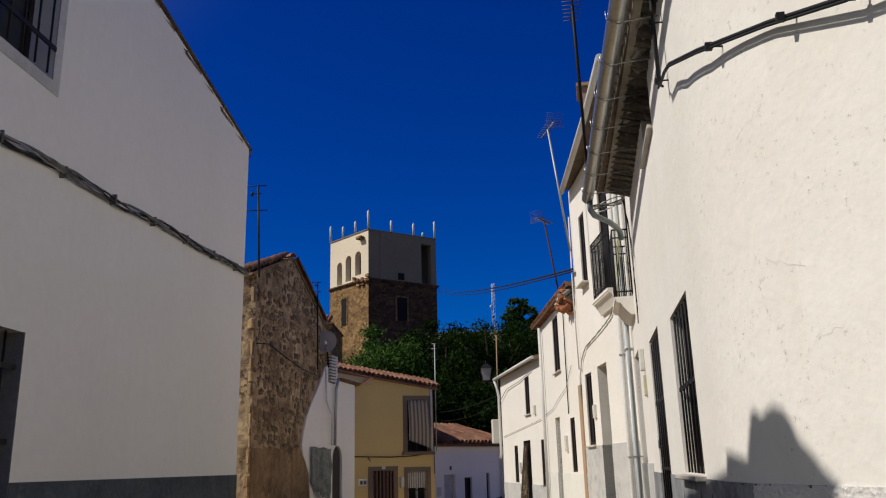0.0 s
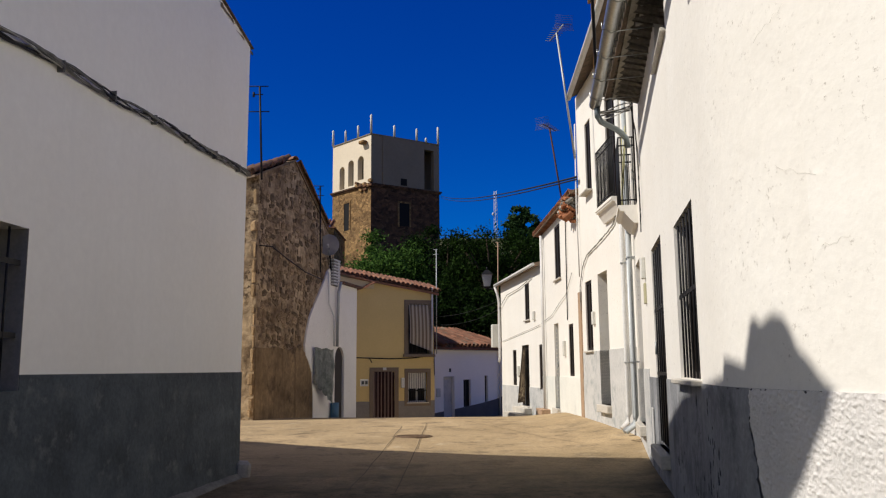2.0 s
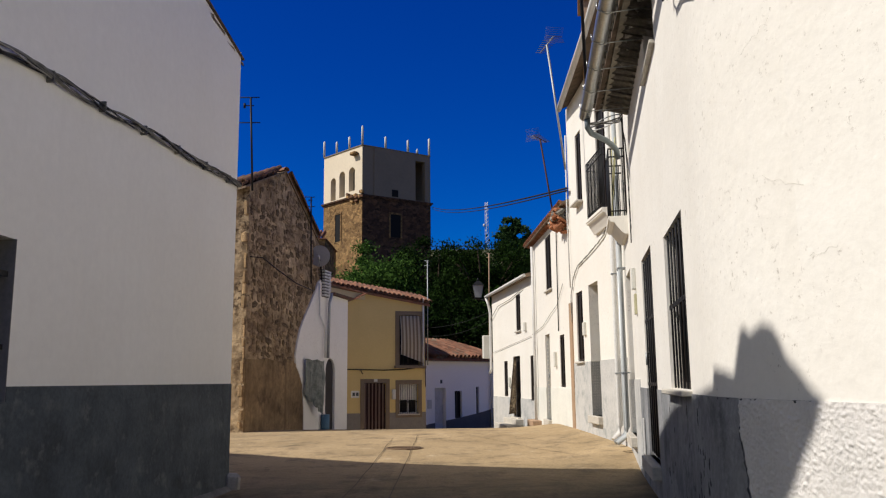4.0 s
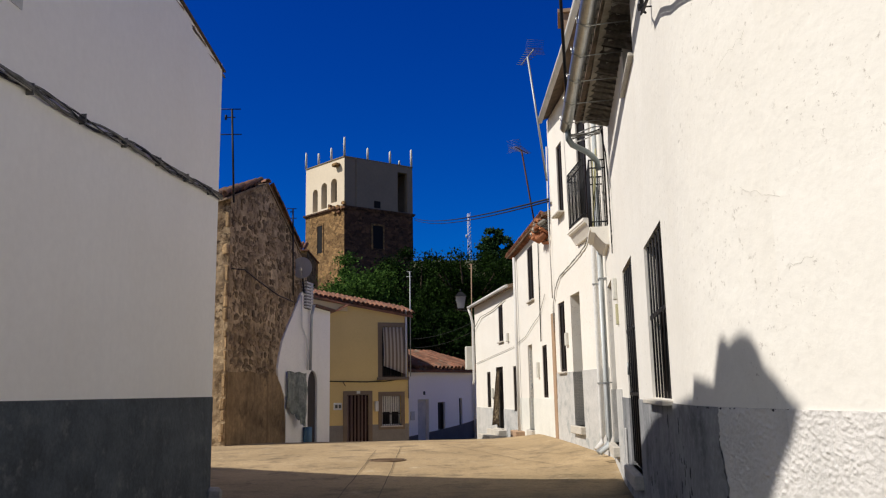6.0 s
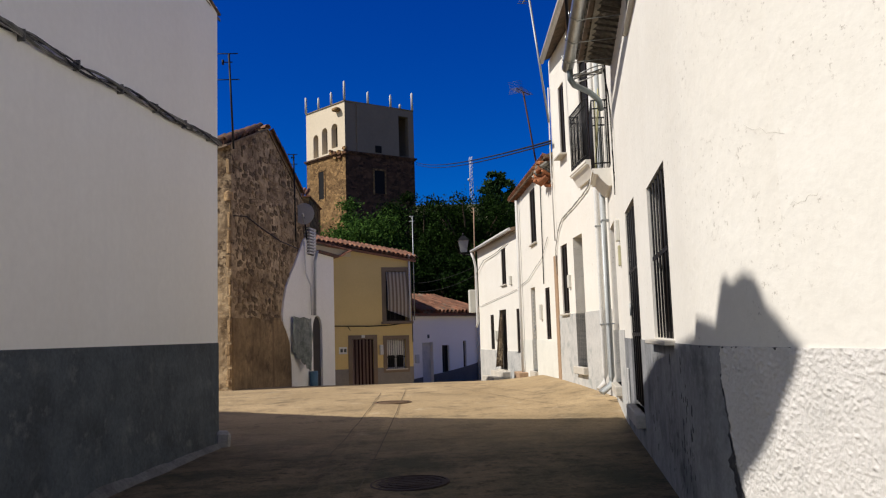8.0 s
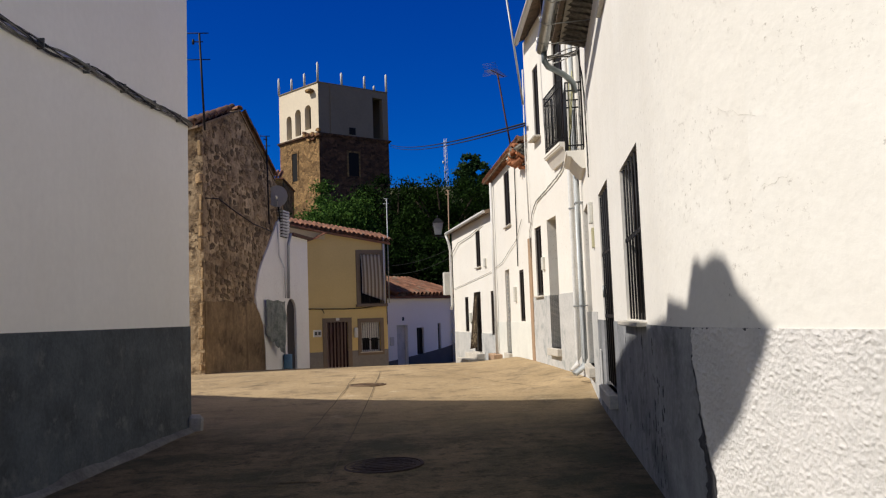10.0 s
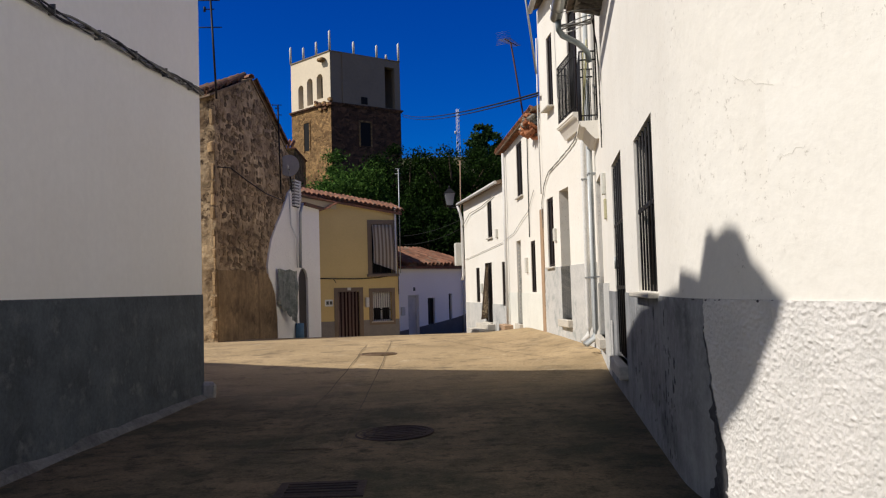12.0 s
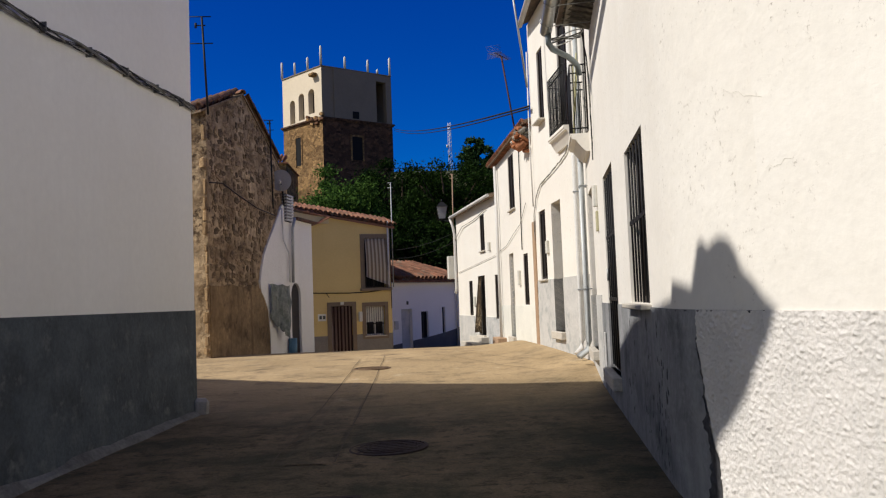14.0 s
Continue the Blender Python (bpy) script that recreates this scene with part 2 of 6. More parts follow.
OLD_PLASTER = surface("stained_plaster", (0.36, 0.25, 0.13), (0.16, 0.108, 0.057), 0.92, 0.9, 9, 0.95, 0.4, 0.8, 0.02, spots=(0.10, 0.068, 0.038), spot_at=(0.48, 0.60), spot_scale=2.0, streak=(0.13, 0.085, 0.045))
TOWER_PLASTER = surface("tower_plaster", (0.78, 0.68, 0.52), (0.68, 0.58, 0.43), 0.9, 0.25, 4, 0.8, 0.1, 0.3, 0.01)
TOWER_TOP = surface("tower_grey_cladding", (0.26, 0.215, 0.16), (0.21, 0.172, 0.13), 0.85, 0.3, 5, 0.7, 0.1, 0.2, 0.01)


def rubble(name, light, dark, scale, joint_col, stain):
    """Coursed rubble: warped cells of several tones, ragged joints, broad stains."""
    m, n, l, b = nodes_of(name, 0.95)
    c = n.new("ShaderNodeTexCoord")
    w = n.new("ShaderNodeTexNoise")
    w.inputs["Scale"].default_value, w.inputs["Detail"].default_value = 1.6, 5
    l.new(c.outputs["Object"], w.inputs["Vector"])
    add = n.new("ShaderNodeMix")
    add.data_type, add.blend_type = "RGBA", "ADD"
    add.inputs[0].default_value = 0.9
    l.new(c.outputs["Object"], add.inputs[6])
    l.new(w.outputs["Color"], add.inputs[7])
    flat = n.new("ShaderNodeMapping")
    flat.inputs["Scale"].default_value = (1.0, 1.0, 1.7)
    l.new(add.outputs[2], flat.inputs[0])
    v, e = n.new("ShaderNodeTexVoronoi"), n.new("ShaderNodeTexVoronoi")
    e.feature = "DISTANCE_TO_EDGE"
    for k in (v, e):
        k.inputs["Scale"].default_value = scale
        l.new(flat.outputs[0], k.inputs["Vector"])
    sp = n.new("ShaderNodeSeparateColor")
    l.new(v.outputs["Color"], sp.inputs[0])
    col = mixed(n, l, sp.outputs[0], light, dark)
    joint = ramp(n, l, e.outputs["Distance"], 0.0, 0.13)
    col = mixed(n, l, joint, joint_col, col)
    col = mixed(n, l, ramp(n, l, noise_node(n, l, 1.1, 7, 0.7), 0.50, 0.68), col, stain)
    col = mixed(n, l, ramp(n, l, noise_node(n, l, 5.0, 6, 0.75), 0.58, 0.66), col, tuple(x * 0.5 for x in stain))
    l.new(col, b.inputs["Base Color"])
    u = bumped(n, l, b, joint, 0.7, 0.07)
    bumped(n, l, b, noise_node(n, l, 9.0, 6, 0.7), 0.6, 0.03, u)
    return m


TOWER_STONE = rubble("tower_rubble", (0.44, 0.27, 0.115), (0.14, 0.078, 0.034), 2.6, (0.25, 0.16, 0.075), (0.10, 0.058, 0.027))
# redder, darker copy of the rubble, with the sunless side's shade in its colour
TOWER_SHADE_DARK = rubble("shade_dark_red_rubble", (0.18, 0.092, 0.052), (0.04, 0.022, 0.014), 2.6, (0.095, 0.056, 0.035), (0.05, 0.028, 0.018))


def leaf_material(name, a, b2):
    m, n, l, b = nodes_of(name, 0.5)
    g = n.new("ShaderNodeNewGeometry")
    col = mixed(n, l, g.outputs["Random Per Island"], a, b2)
    l.new(col, b.inputs["Base Color"])
    b.inputs["Roughness"].default_value, b.inputs["Specular IOR Level"].default_value = 0.8, 0.08
    tr = n.new("ShaderNodeBsdfTranslucent")
    l.new(col, tr.inputs[0])
    mx = n.new("ShaderNodeMixShader")
    mx.inputs[0].default_value = 0.18
    l.new(b.outputs[0], mx.inputs[1])
    l.new(tr.outputs[0], mx.inputs[2])
    l.new(mx.outputs[0], n["Material Output"].inputs[0])
    return m


LEAF = leaf_material("elm_leaf", (0.005, 0.020, 0.003), (0.100, 0.200, 0.036))
# deeper greens of the same elms, with the shade of crown gaps mixed in
LEAF_SHADE = leaf_material("shade_dark_leaf", (0.002, 0.007, 0.001), (0.017, 0.042, 0.005))
LEAF_HALF_SHADE = leaf_material("half_shade_leaf", (0.003, 0.009, 0.001), (0.024, 0.056, 0.007))
LEAF_HILL = leaf_material("hill_leaf", (0.012, 0.035, 0.010), (0.045, 0.085, 0.028))
BARK = surface("bark", (0.12, 0.09, 0.06), (0.07, 0.05, 0.035), 0.95, 3, 20, 0.9, 0.4, 0.8, 0.02)


def glass_material():
    m, n, l, b = nodes_of("window_glass", 0.06)
    b.inputs["Base Color"].default_value = (0.03, 0.035, 0.04, 1)
    b.inputs["Specular IOR Level"].default_value = 0.5
    return m


GLASS = glass_material()


def striped(name, a, b2, scale):
    m, n, l, b = nodes_of(name, 0.9)
    c = n.new("ShaderNodeTexCoord")
    w = n.new("ShaderNodeTexWave")
    w.bands_direction = "X"
    w.inputs["Scale"].default_value, w.inputs["Distortion"].default_value = scale, 0.3
    l.new(c.outputs["Object"], w.inputs["Vector"])
    l.new(mixed(n, l, ramp(n, l, w.outputs["Fac"], 0.4, 0.6), a, b2), b.inputs["Base Color"])
    return m


CURTAIN = striped("striped_door_curtain", (0.06, 0.032, 0.05), (0.50, 0.40, 0.42), 2.4)
AWNING = striped("striped_blind_cloth", (0.80, 0.72, 0.56), (0.38, 0.29, 0.20), 2.2)
TARP = surface("faded_green_tarp", (0.30, 0.34, 0.30), (0.58, 0.60, 0.55), 0.8, 5.0, 14, 1.0, 0.45, 0.5, 0.01, streak=(0.55, 0.57, 0.52))
PATTERN = surface("patterned_cloth", (0.20, 0.14, 0.09), (0.07, 0.05, 0.035), 0.9, 7.0, 30, 1.0, 0.4, 0.3, 0.004, spots=(0.40, 0.32, 0.20), spot_at=(0.5, 0.56), spot_scale=12.0)
LAMP_GLASS = plain("lantern_glass", (0.35, 0.36, 0.36), 0.15)
PAPER = plain("pale_plate", (0.7, 0.69, 0.62), 0.6)
METER = plain("yellowed_plastic", (0.55, 0.52, 0.33), 0.5)


# ---- builders ----
def thing(name, label, category, m=Matrix(), group="", kind=""):
    e = new(name)
    e.empty_display_size = 0.2
    e.matrix_basis = m
    return tagged(e, label, category, group, kind)


def finish(bm, name, mats):
    bmesh.ops.recalc_face_normals(bm, faces=bm.faces)
    me = bpy.data.meshes.new(name)
    bm.to_mesh(me)
    bm.free()
    for mm in (mats if isinstance(mats, (list, tuple)) else [mats]):
        me.materials.append(mm)
    return me


def part(name, bm, material, parent=None, label="", m=None):
    me = bm if isinstance(bm, bpy.types.Mesh) else finish(bm, name, material)
    ob = new(name, me)
    if parent:
        ob.parent = parent
    if m is not None:
        ob.matrix_local = m
    return tagged(ob, label)


def smooth(ob):
    for p in ob.data.polygons:
        p.use_smooth = True
    return ob


def box(bm, x0, x1, y0, y1, z0, z1, bevel=0.0):
    v = [bm.verts.new(c) for c in ((x0, y0, z0), (x1, y0, z0), (x1, y1, z0), (x0, y1, z0), (x0, y0, z1), (x1, y0, z1), (x1, y1, z1), (x0, y1, z1))]
    faces = [bm.faces.new([v[i] for i in q]) for q in ((0, 3, 2, 1), (4, 5, 6, 7), (0, 1, 5, 4), (1, 2, 6, 5), (2, 3, 7, 6), (3, 0, 4, 7))]
    if bevel:
        edges = list({e for f in faces for e in f.edges})
        bmesh.ops.bevel(bm, geom=edges, offset=bevel, segments=1, affect="EDGES")
    return bm


def boxes(*rows, bevel=0.0):
    bm = bmesh.new()
    for r in rows:
        box(bm, *r, bevel=bevel)
    return bm


def prism(bm, poly, v0, v1):
    """A polygon in (u, z), pushed from v0 to v1."""
    a = [bm.verts.new((u, v0, z)) for u, z in poly]
    b = [bm.verts.new((u, v1, z)) for u, z in poly]
    bm.faces.new(a)
    bm.faces.new(b[::-1])
    k = len(poly)
    for i in range(k):
        bm.faces.new((a[i], a[(i + 1) % k], b[(i + 1) % k], b[i]))
    return bm


def tube(points, r, sides=8, bm=None):
    bm = bm or bmesh.new()
    rings = []
    pts = [Vector(p) for p in points]
    for i, p in enumerate(pts):
        d = (pts[min(i + 1, len(pts) - 1)] - pts[max(i - 1, 0)]).normalized()
        up = Vector((0, 0, 1)) if abs(d.z) < 0.9 else Vector((1, 0, 0))
        s = d.cross(up).normalized()
        w = d.cross(s)
        rr = r[i] if isinstance(r, (list, tuple)) else r
        rings.append([bm.verts.new(p + rr * (math.cos(a) * s + math.sin(a) * w)) for a in (2 * math.pi * k / sides for k in range(sides))])
    for a, b in zip(rings, rings[1:]):
        for k in range(sides):
            f = bm.faces.new((a[k], a[(k + 1) % sides], b[(k + 1) % sides], b[k]))
            f.smooth = True
    bm.faces.new(rings[0])
    bm.faces.new(rings[-1][::-1])
    return bm


def sagged(a, b, sag, n=10):
    a, b = Vector(a), Vector(b)
    return [a.lerp(b, i / n) - Vector((0, 0, sag * 4 * (i / n) * (1 - i / n))) for i in range(n + 1)]


def lean(p0, p1):
    """Facade frame: x runs from p0 to p1, y points out to the left of that way, z up."""
    d = Vector((p1[0] - p0[0], p1[1] - p0[1], 0))
    u = d.normalized()
    v = Vector((-u.y, u.x, 0))
    m = Matrix(((u.x, v.x, 0, p0[0]), (u.y, v.y, 0, p0[1]), (0, 0, 1, 0), (0, 0, 0, 1)))
    return m, d.length


def pierced(u0, u1, z0, z1, thick, openings, top=None, front=0.0):
    """A wall from u0 to u1 with real openings (u0, u1, z0, z1) through it; top(u) may slope."""
    bm = bmesh.new()
    ops = [o for o in openings if o[1] > u0 and o[0] < u1 and o[3] > z0 and o[2] < z1]
    us = sorted({u0, u1, *(min(max(v, u0), u1) for o in ops for v in o[:2])})
    zs = sorted({z0, z1, *(min(max(v, z0), z1) for o in ops for v in o[2:])})
    solid = {}
    for i in range(len(us) - 1):
        for j in range(len(zs) - 1):
            cu, cz = (us[i] + us[i + 1]) / 2, (zs[j] + zs[j + 1]) / 2
            solid[i, j] = not any(o[0] < cu < o[1] and o[2] < cz < o[3] for o in ops)
    cache = {}

    def vert(i, j, k):
        if (i, j, k) not in cache:
            z = zs[j] if not (top and j == len(zs) - 1) else top(us[i])
            cache[i, j, k] = bm.verts.new((us[i], front - k * thick, z))
        return cache[i, j, k]
    for (i, j), ok in solid.items():
        if not ok:
            continue
        bm.faces.new([vert(*c, 0) for c in ((i, j), (i + 1, j), (i + 1, j + 1), (i, j + 1))])
        bm.faces.new([vert(*c, 1) for c in ((i, j), (i, j + 1), (i + 1, j + 1), (i + 1, j))])
        for (di, dj), e in (((-1, 0), ((i, j), (i, j + 1))), ((1, 0), ((i + 1, j), (i + 1, j + 1))), ((0, -1), ((i, j), (i + 1, j))), ((0, 1), ((i, j + 1), (i + 1, j + 1)))):
            if not solid.get((i + di, j + dj), False):
                a, b = e
                bm.faces.new((vert(*a, 0), vert(*b, 0), vert(*b, 1), vert(*a, 1)))
    return bm


def tile_shape(r=0.085, length=0.44, t=0.014, seg=6):
    """One barrel tile: lies along +y, hump up, a little narrower at its far end."""
    bm = bmesh.new()
    rings = []
    for y, k in ((0, 1.0), (length, 0.82)):
        for rr in (r * k, r * k - t):
            rings.append([bm.verts.new((-math.cos(math.pi * i / seg) * rr, y, math.sin(math.pi * i / seg) * rr)) for i in range(seg + 1)])
    o0, i0, o1, i1 = rings
    for i in range(seg):
        bm.faces.new((o0[i], o0[i + 1], o1[i + 1], o1[i]))
        bm.faces.new((i0[i], i1[i], i1[i + 1], i0[i + 1]))
        bm.faces.new((o0[i], i0[i], i0[i + 1], o0[i + 1]))
    return bm


def tiled(name, origin, along, upslope, nu, nv, mat, parent, pitch=0.26, step=0.36, seed=1, label="", m=None):
    """Courses of barrel tiles, joined: origin is the low corner, along the eave and upslope are world ways."""
    rnd = random.Random(seed)
    nu, nv = int(nu * 0.2 / pitch), max(int((nv - 1) * 0.34 / step + 0.3), 1)
    bm = tile_shape(pitch * 0.42, step + 0.10, 0.018)
    base = np.array([v.co[:] for v in bm.verts])
    bm.verts.index_update()
    faces = [[v.index for v in f.verts] for f in bm.faces]
    bm.free()
    a, s = Vector(along).normalized(), Vector(upslope).normalized()
    nrm = a.cross(s).normalized()
    if nrm.z < 0:
        nrm = -nrm
    vs, fs = [], []
    for i in range(nu):
        for j in range(nv):
            for flip in (0, 1):
                o = Vector(origin) + a * (i * pitch + flip * pitch / 2 + rnd.uniform(-0.012, 0.012)) + s * (j * step + rnd.uniform(-0.02, 0.02)) + nrm * (0.05 + rnd.uniform(0, 0.02) if not flip else 0.075)
                ax = a + s * rnd.uniform(-0.05, 0.05)
                k = -1 if flip else 1
                pts = np.array(o[:]) + base[:, :1] * np.array(ax[:]) + base[:, 1:2] * np.array((s + nrm * 0.085)[:]) + k * base[:, 2:] * np.array(nrm[:])
                off = len(vs)
                vs.extend(pts.tolist())
                fs.extend([[q + off for q in f] for f in faces])
    me = bpy.data.meshes.new(name)
    me.from_pydata(vs, [], fs)
    me.materials.append(mat)
    ob = part(name, me, mat, parent, label)
    if parent:
        ob.matrix_parent_inverse = parent.matrix_basis.inverted()
    ob["kind"] = "stuff"
    return ob


# ---- ground ----
def ease(a, b, x):
    t = min(max((x - a) / (b - a), 0.0), 1.0)
    return t * t * (3 - 2 * t)


def ground_z(x, y):
    z = 0.10 * ease(10, 18, y)
    z += 0.15 * ease(1.4, 3.0, x) * ease(9.5, 13.5, y) * (1 - ease(18, 23, y))
    z -= 0.98 * ease(18.5, 31, y) + 0.55 * ease(30, 40, y)
    z += 0.45 * ease(24, 34, y) * ease(-0.2, 2.4, x) * (1 - ease(36, 44, y))
    z += 9.5 * ease(38, 72, y) + 26 * ease(85, 210, y)
    return z


def build_ground():
    xs = [-2500, -900, -400, -200, -120, -80, -50, -35, -25, -18, -13, -10] + [-8 + 0.5 * i for i in range(33)] + [10, 13, 18, 25, 35, 50, 80, 120, 200, 400, 900, 2500]
    ys = [-2500, -800, -300, -120, -60, -30, -16, -9, -5] + [-3 + 0.5 * i for i in range(90)] + [43, 45, 48, 51, 55, 60, 66, 72, 80, 92, 110, 130, 150, 170, 190, 210, 240, 300, 500, 900, 2500]
    bm = bmesh.new()
    grid = [[bm.verts.new((x, y, ground_z(x, y) + (0.012 * noise.noise((x * 0.7, y * 0.7, 0)) if abs(x) < 9 and -3 < y < 40 else 0))) for y in ys] for x in xs]
    for i in range(len(xs) - 1):
        for j in range(len(ys) - 1):
            f = bm.faces.new((grid[i][j], grid[i + 1][j], grid[i + 1][j + 1], grid[i][j + 1]))
            f.smooth = True
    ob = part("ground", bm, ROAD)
    return tagged(ob, "worn tan concrete street, dusty and patched, falling away past a crest", "ground", kind="structure")


build_ground()


def manhole(x, y, r, grate):
    z = ground_z(x, y)
    t = thing("manhole_cover", "round cast-iron grated drain cover set in the concrete" if grate else "round dark cast-iron manhole cover with a raised rim", "manhole", pose(x, y, z + 0.012 * noise.noise((x * 0.7, y * 0.7, 0)) + (0.009 if grate else 0.004), 0, 0 if grate else -1.5, 0), "street covers")
    bm = bmesh.new()
    k = 40
    rings = []
    for rr, zz in ((r * 1.09, -0.03), (r * 1.09, 0.004), (r * 1.0, 0.006), (r * 1.0, 0.0)):
        rings.append([bm.verts.new((rr * math.cos(2 * math.pi * i / k), rr * math.sin(2 * math.pi * i / k), zz)) for i in range(k)])
    for a, b in zip(rings, rings[1:]):
        for i in range(k):
            bm.faces.new((a[i], a[(i + 1) % k], b[(i + 1) % k], b[i]))
    part("rim", bm, RUST if grate else CAST, t)
    bm = bmesh.new()
    bm.faces.new([bm.verts.new((r * 0.985 * math.cos(2 * math.pi * i / k), r * 0.985 * math.sin(2 * math.pi * i / k), 0.0)) for i in range(k)])
    part("cover", bm, DARK if grate else CAST, t)
    for i in range(7):
        yy = (-0.72 + 0.24 * i) * r
        h = math.sqrt(max(r * r - yy * yy, 0)) * 0.9
        part("rib", boxes((-h, h, yy - (0.009 if grate else 0.02), yy + (0.009 if grate else 0.02), 0.001, 0.004)), RUST if grate else CAST, t)
    for rr in (0.55, 0.8):
        bm = bmesh.new()
        tube([(rr * r * math.cos(2 * math.pi * i / 24), rr * r * math.sin(2 * math.pi * i / 24), 0.001) for i in range(25)], 0.008, 5, bm)
        part("ring", bm, RUST if grate else CAST, t)


manhole(-0.26, 6.8, 0.31, False)
manhole(-0.78, 14.3, 0.30, True)


def drain_grate(x0, x1, y0, y1):
    """A rectangular gully grate let into the street."""
    x, y = (x0 + x1) / 2, (y0 + y1) / 2
    t = thing("drain_grate", "rectangular dark cast-iron gully grate sunk in the concrete", "drain grate", pose(x, y, ground_z(x, y) + 0.012 * noise.noise((x * 0.7, y * 0.7, 0)) + 0.004))
    a, b = (x1 - x0) / 2, (y1 - y0) / 2
    part("frame", boxes((-a, a, -b, -b + 0.05, -0.03, 0.006), (-a, a, b - 0.05, b, -0.03, 0.006), (-a, -a + 0.05, -b + 0.05, b - 0.05, -0.03, 0.006), (a - 0.05, a, -b + 0.05, b - 0.05, -0.03, 0.006)), CAST, t)
    part("gully", boxes((-a + 0.05, a - 0.05, -b + 0.05, b - 0.05, -0.03, -0.002)), DARK, t)
    for i in range(4):
        c = -b + 0.05 + (2 * b - 0.1) * (i + 0.5) / 4
        part("grate_bar", boxes((-a + 0.045, a - 0.045, c - 0.014, c + 0.014, -0.005, 0.004)), CAST, t)


drain_grate(-0.90, -0.37, 4.75, 5.12)


def joint_line(points):
    """A narrow tarred joint in the concrete."""
    bm = bmesh.new()
    prev = None
    for x, y in points:
        z = ground_z(x, y) + 0.014
        cur = (bm.verts.new((x - 0.005, y, z)), bm.verts.new((x + 0.005, y + 0.008, z)))
        if prev:
            bm.faces.new((*prev, cur[1], cur[0]))
        prev = cur
    return tagged(part("road_joint", bm, TAR), "narrow dark joint across the concrete street", "joint", kind="structure")


def trench_patch(x0, x1, y0, y1):
    """A refilled pipe trench along the street, a slightly different concrete with ragged edges."""
    rr = random.Random(5)
    bm = bmesh.new()
    prev = None
    k = int((y1 - y0) / 0.12)
    for i in range(k + 1):
        y = y0 + (y1 - y0) * i / k
        row = []
        for q in range(5):
            x = x0 + (x1 - x0) * q / 4 + (rr.uniform(-0.02, 0.02) + 0.04 * noise.noise((q, y * 0.6, 3)) if q in (0, 4) else 0)
            z = ground_z(x, y) + 0.012 * noise.noise((x * 0.7, y * 0.7, 0))
            row.append(bm.verts.new((x, y, z + (0.007 if 0 < q < 4 else -0.004))))
        if prev:
            for q in range(4):
                bm.faces.new((prev[q], prev[q + 1], row[q + 1], row[q]))
        prev = row
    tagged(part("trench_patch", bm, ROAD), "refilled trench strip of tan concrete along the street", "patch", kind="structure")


trench_patch(-1.13, -0.64, 6.2, 17.4)
joint_line([(-0.645 + 0.012 * noise.noise((i * 0.4, 0, 7)), 6.2 + 0.4 * i) for i in range(28)])
joint_line([(-1.12 + 0.03 * noise.noise((i * 0.4, 0, 9)), 6.2 + 0.4 * i) for i in range(26)])


def cross_joint(y0, x0, x1):
    bm = bmesh.new()
    prev = None
    for i in range(31):
        x = x0 + (x1 - x0) * i / 30
        y = y0 + 0.03 * math.sin(i * 0.9) + 0.02 * math.sin(i * 2.3)
        z = ground_z(x, y) + 0.014
        cur = (bm.verts.new((x, y - 0.008, z)), bm.verts.new((x, y + 0.008, z)))
        if prev:
            bm.faces.new((*prev, cur[1], cur[0]))
        prev = cur
    tagged(part("road_joint", bm, TAR), "dark cross joint between two concrete slabs", "joint", kind="structure")


cross_joint(9.4, -2.4, 2.25)
cross_joint(6.1, -2.6, 1.7)
joint_line([(0.15 + 0.13 * i + 0.02 * math.sin(i * 2.3), 17.6 - 0.36 * i) for i in range(15)])
joint_line([(0.75 + 0.12 * i + 0.02 * math.sin(i * 1.3), 17.9 - 0.33 * i) for i in range(14)])


# ---- small builders for openings ----
def grille(name, parent, u0, u1, z0, z1, v, bars, cross, r=0.009):
    g = parent
    for i in range(bars):
        u = u0 + (u1 - u0) * (i + 0.5) / bars
        part("bar", tube([(u, v, z0), (u, v, z1)], r, 6), IRON, g)
    for z in cross:
        part("crossbar", boxes((u0, u1, v - 0.006, v + 0.006, z - 0.018, z + 0.018)), IRON, g)
    return g


def window(parent, u0, u1, z0, z1, depth=0.22, bars=0, cross=(), sill=True, panel=None, name="window", grille_v=-0.03, frame=DOOR_DARK, sill_out=0.06):
    w = new(name)
    w.parent = parent
    # a near-black panel here paints the darkness of the opening
    part("pane", boxes((u0 + 0.05, u1 - 0.05, -depth - 0.02, -depth, z0 + 0.05, z1 - 0.05)), panel or GLASS, w)
    fr = bmesh.new()
    for a in ((u0, u0 + 0.055, z0, z1), (u1 - 0.055, u1, z0, z1), (u0 + 0.055, u1 - 0.055, z0, z0 + 0.055), (u0 + 0.055, u1 - 0.055, z1 - 0.055, z1), ((u0 + u1) / 2 - 0.03, (u0 + u1) / 2 + 0.03, z0 + 0.055, z1 - 0.055)):
        box(fr, a[0], a[1], -depth - 0.03, -depth + 0.025, a[2], a[3])
    part("window_frame", fr, frame, w)
    if sill:
        part("sill", boxes((u0 - 0.06, u1 + 0.06, -depth + 0.03, sill_out, z0 - 0.04, z0 - 0.002), bevel=0.006), SILL, w)
    if bars:
        grille("grille", w, u0 + 0.02, u1 - 0.02, z0 + 0.01, z1 - 0.01, grille_v, bars, cross)
    return w


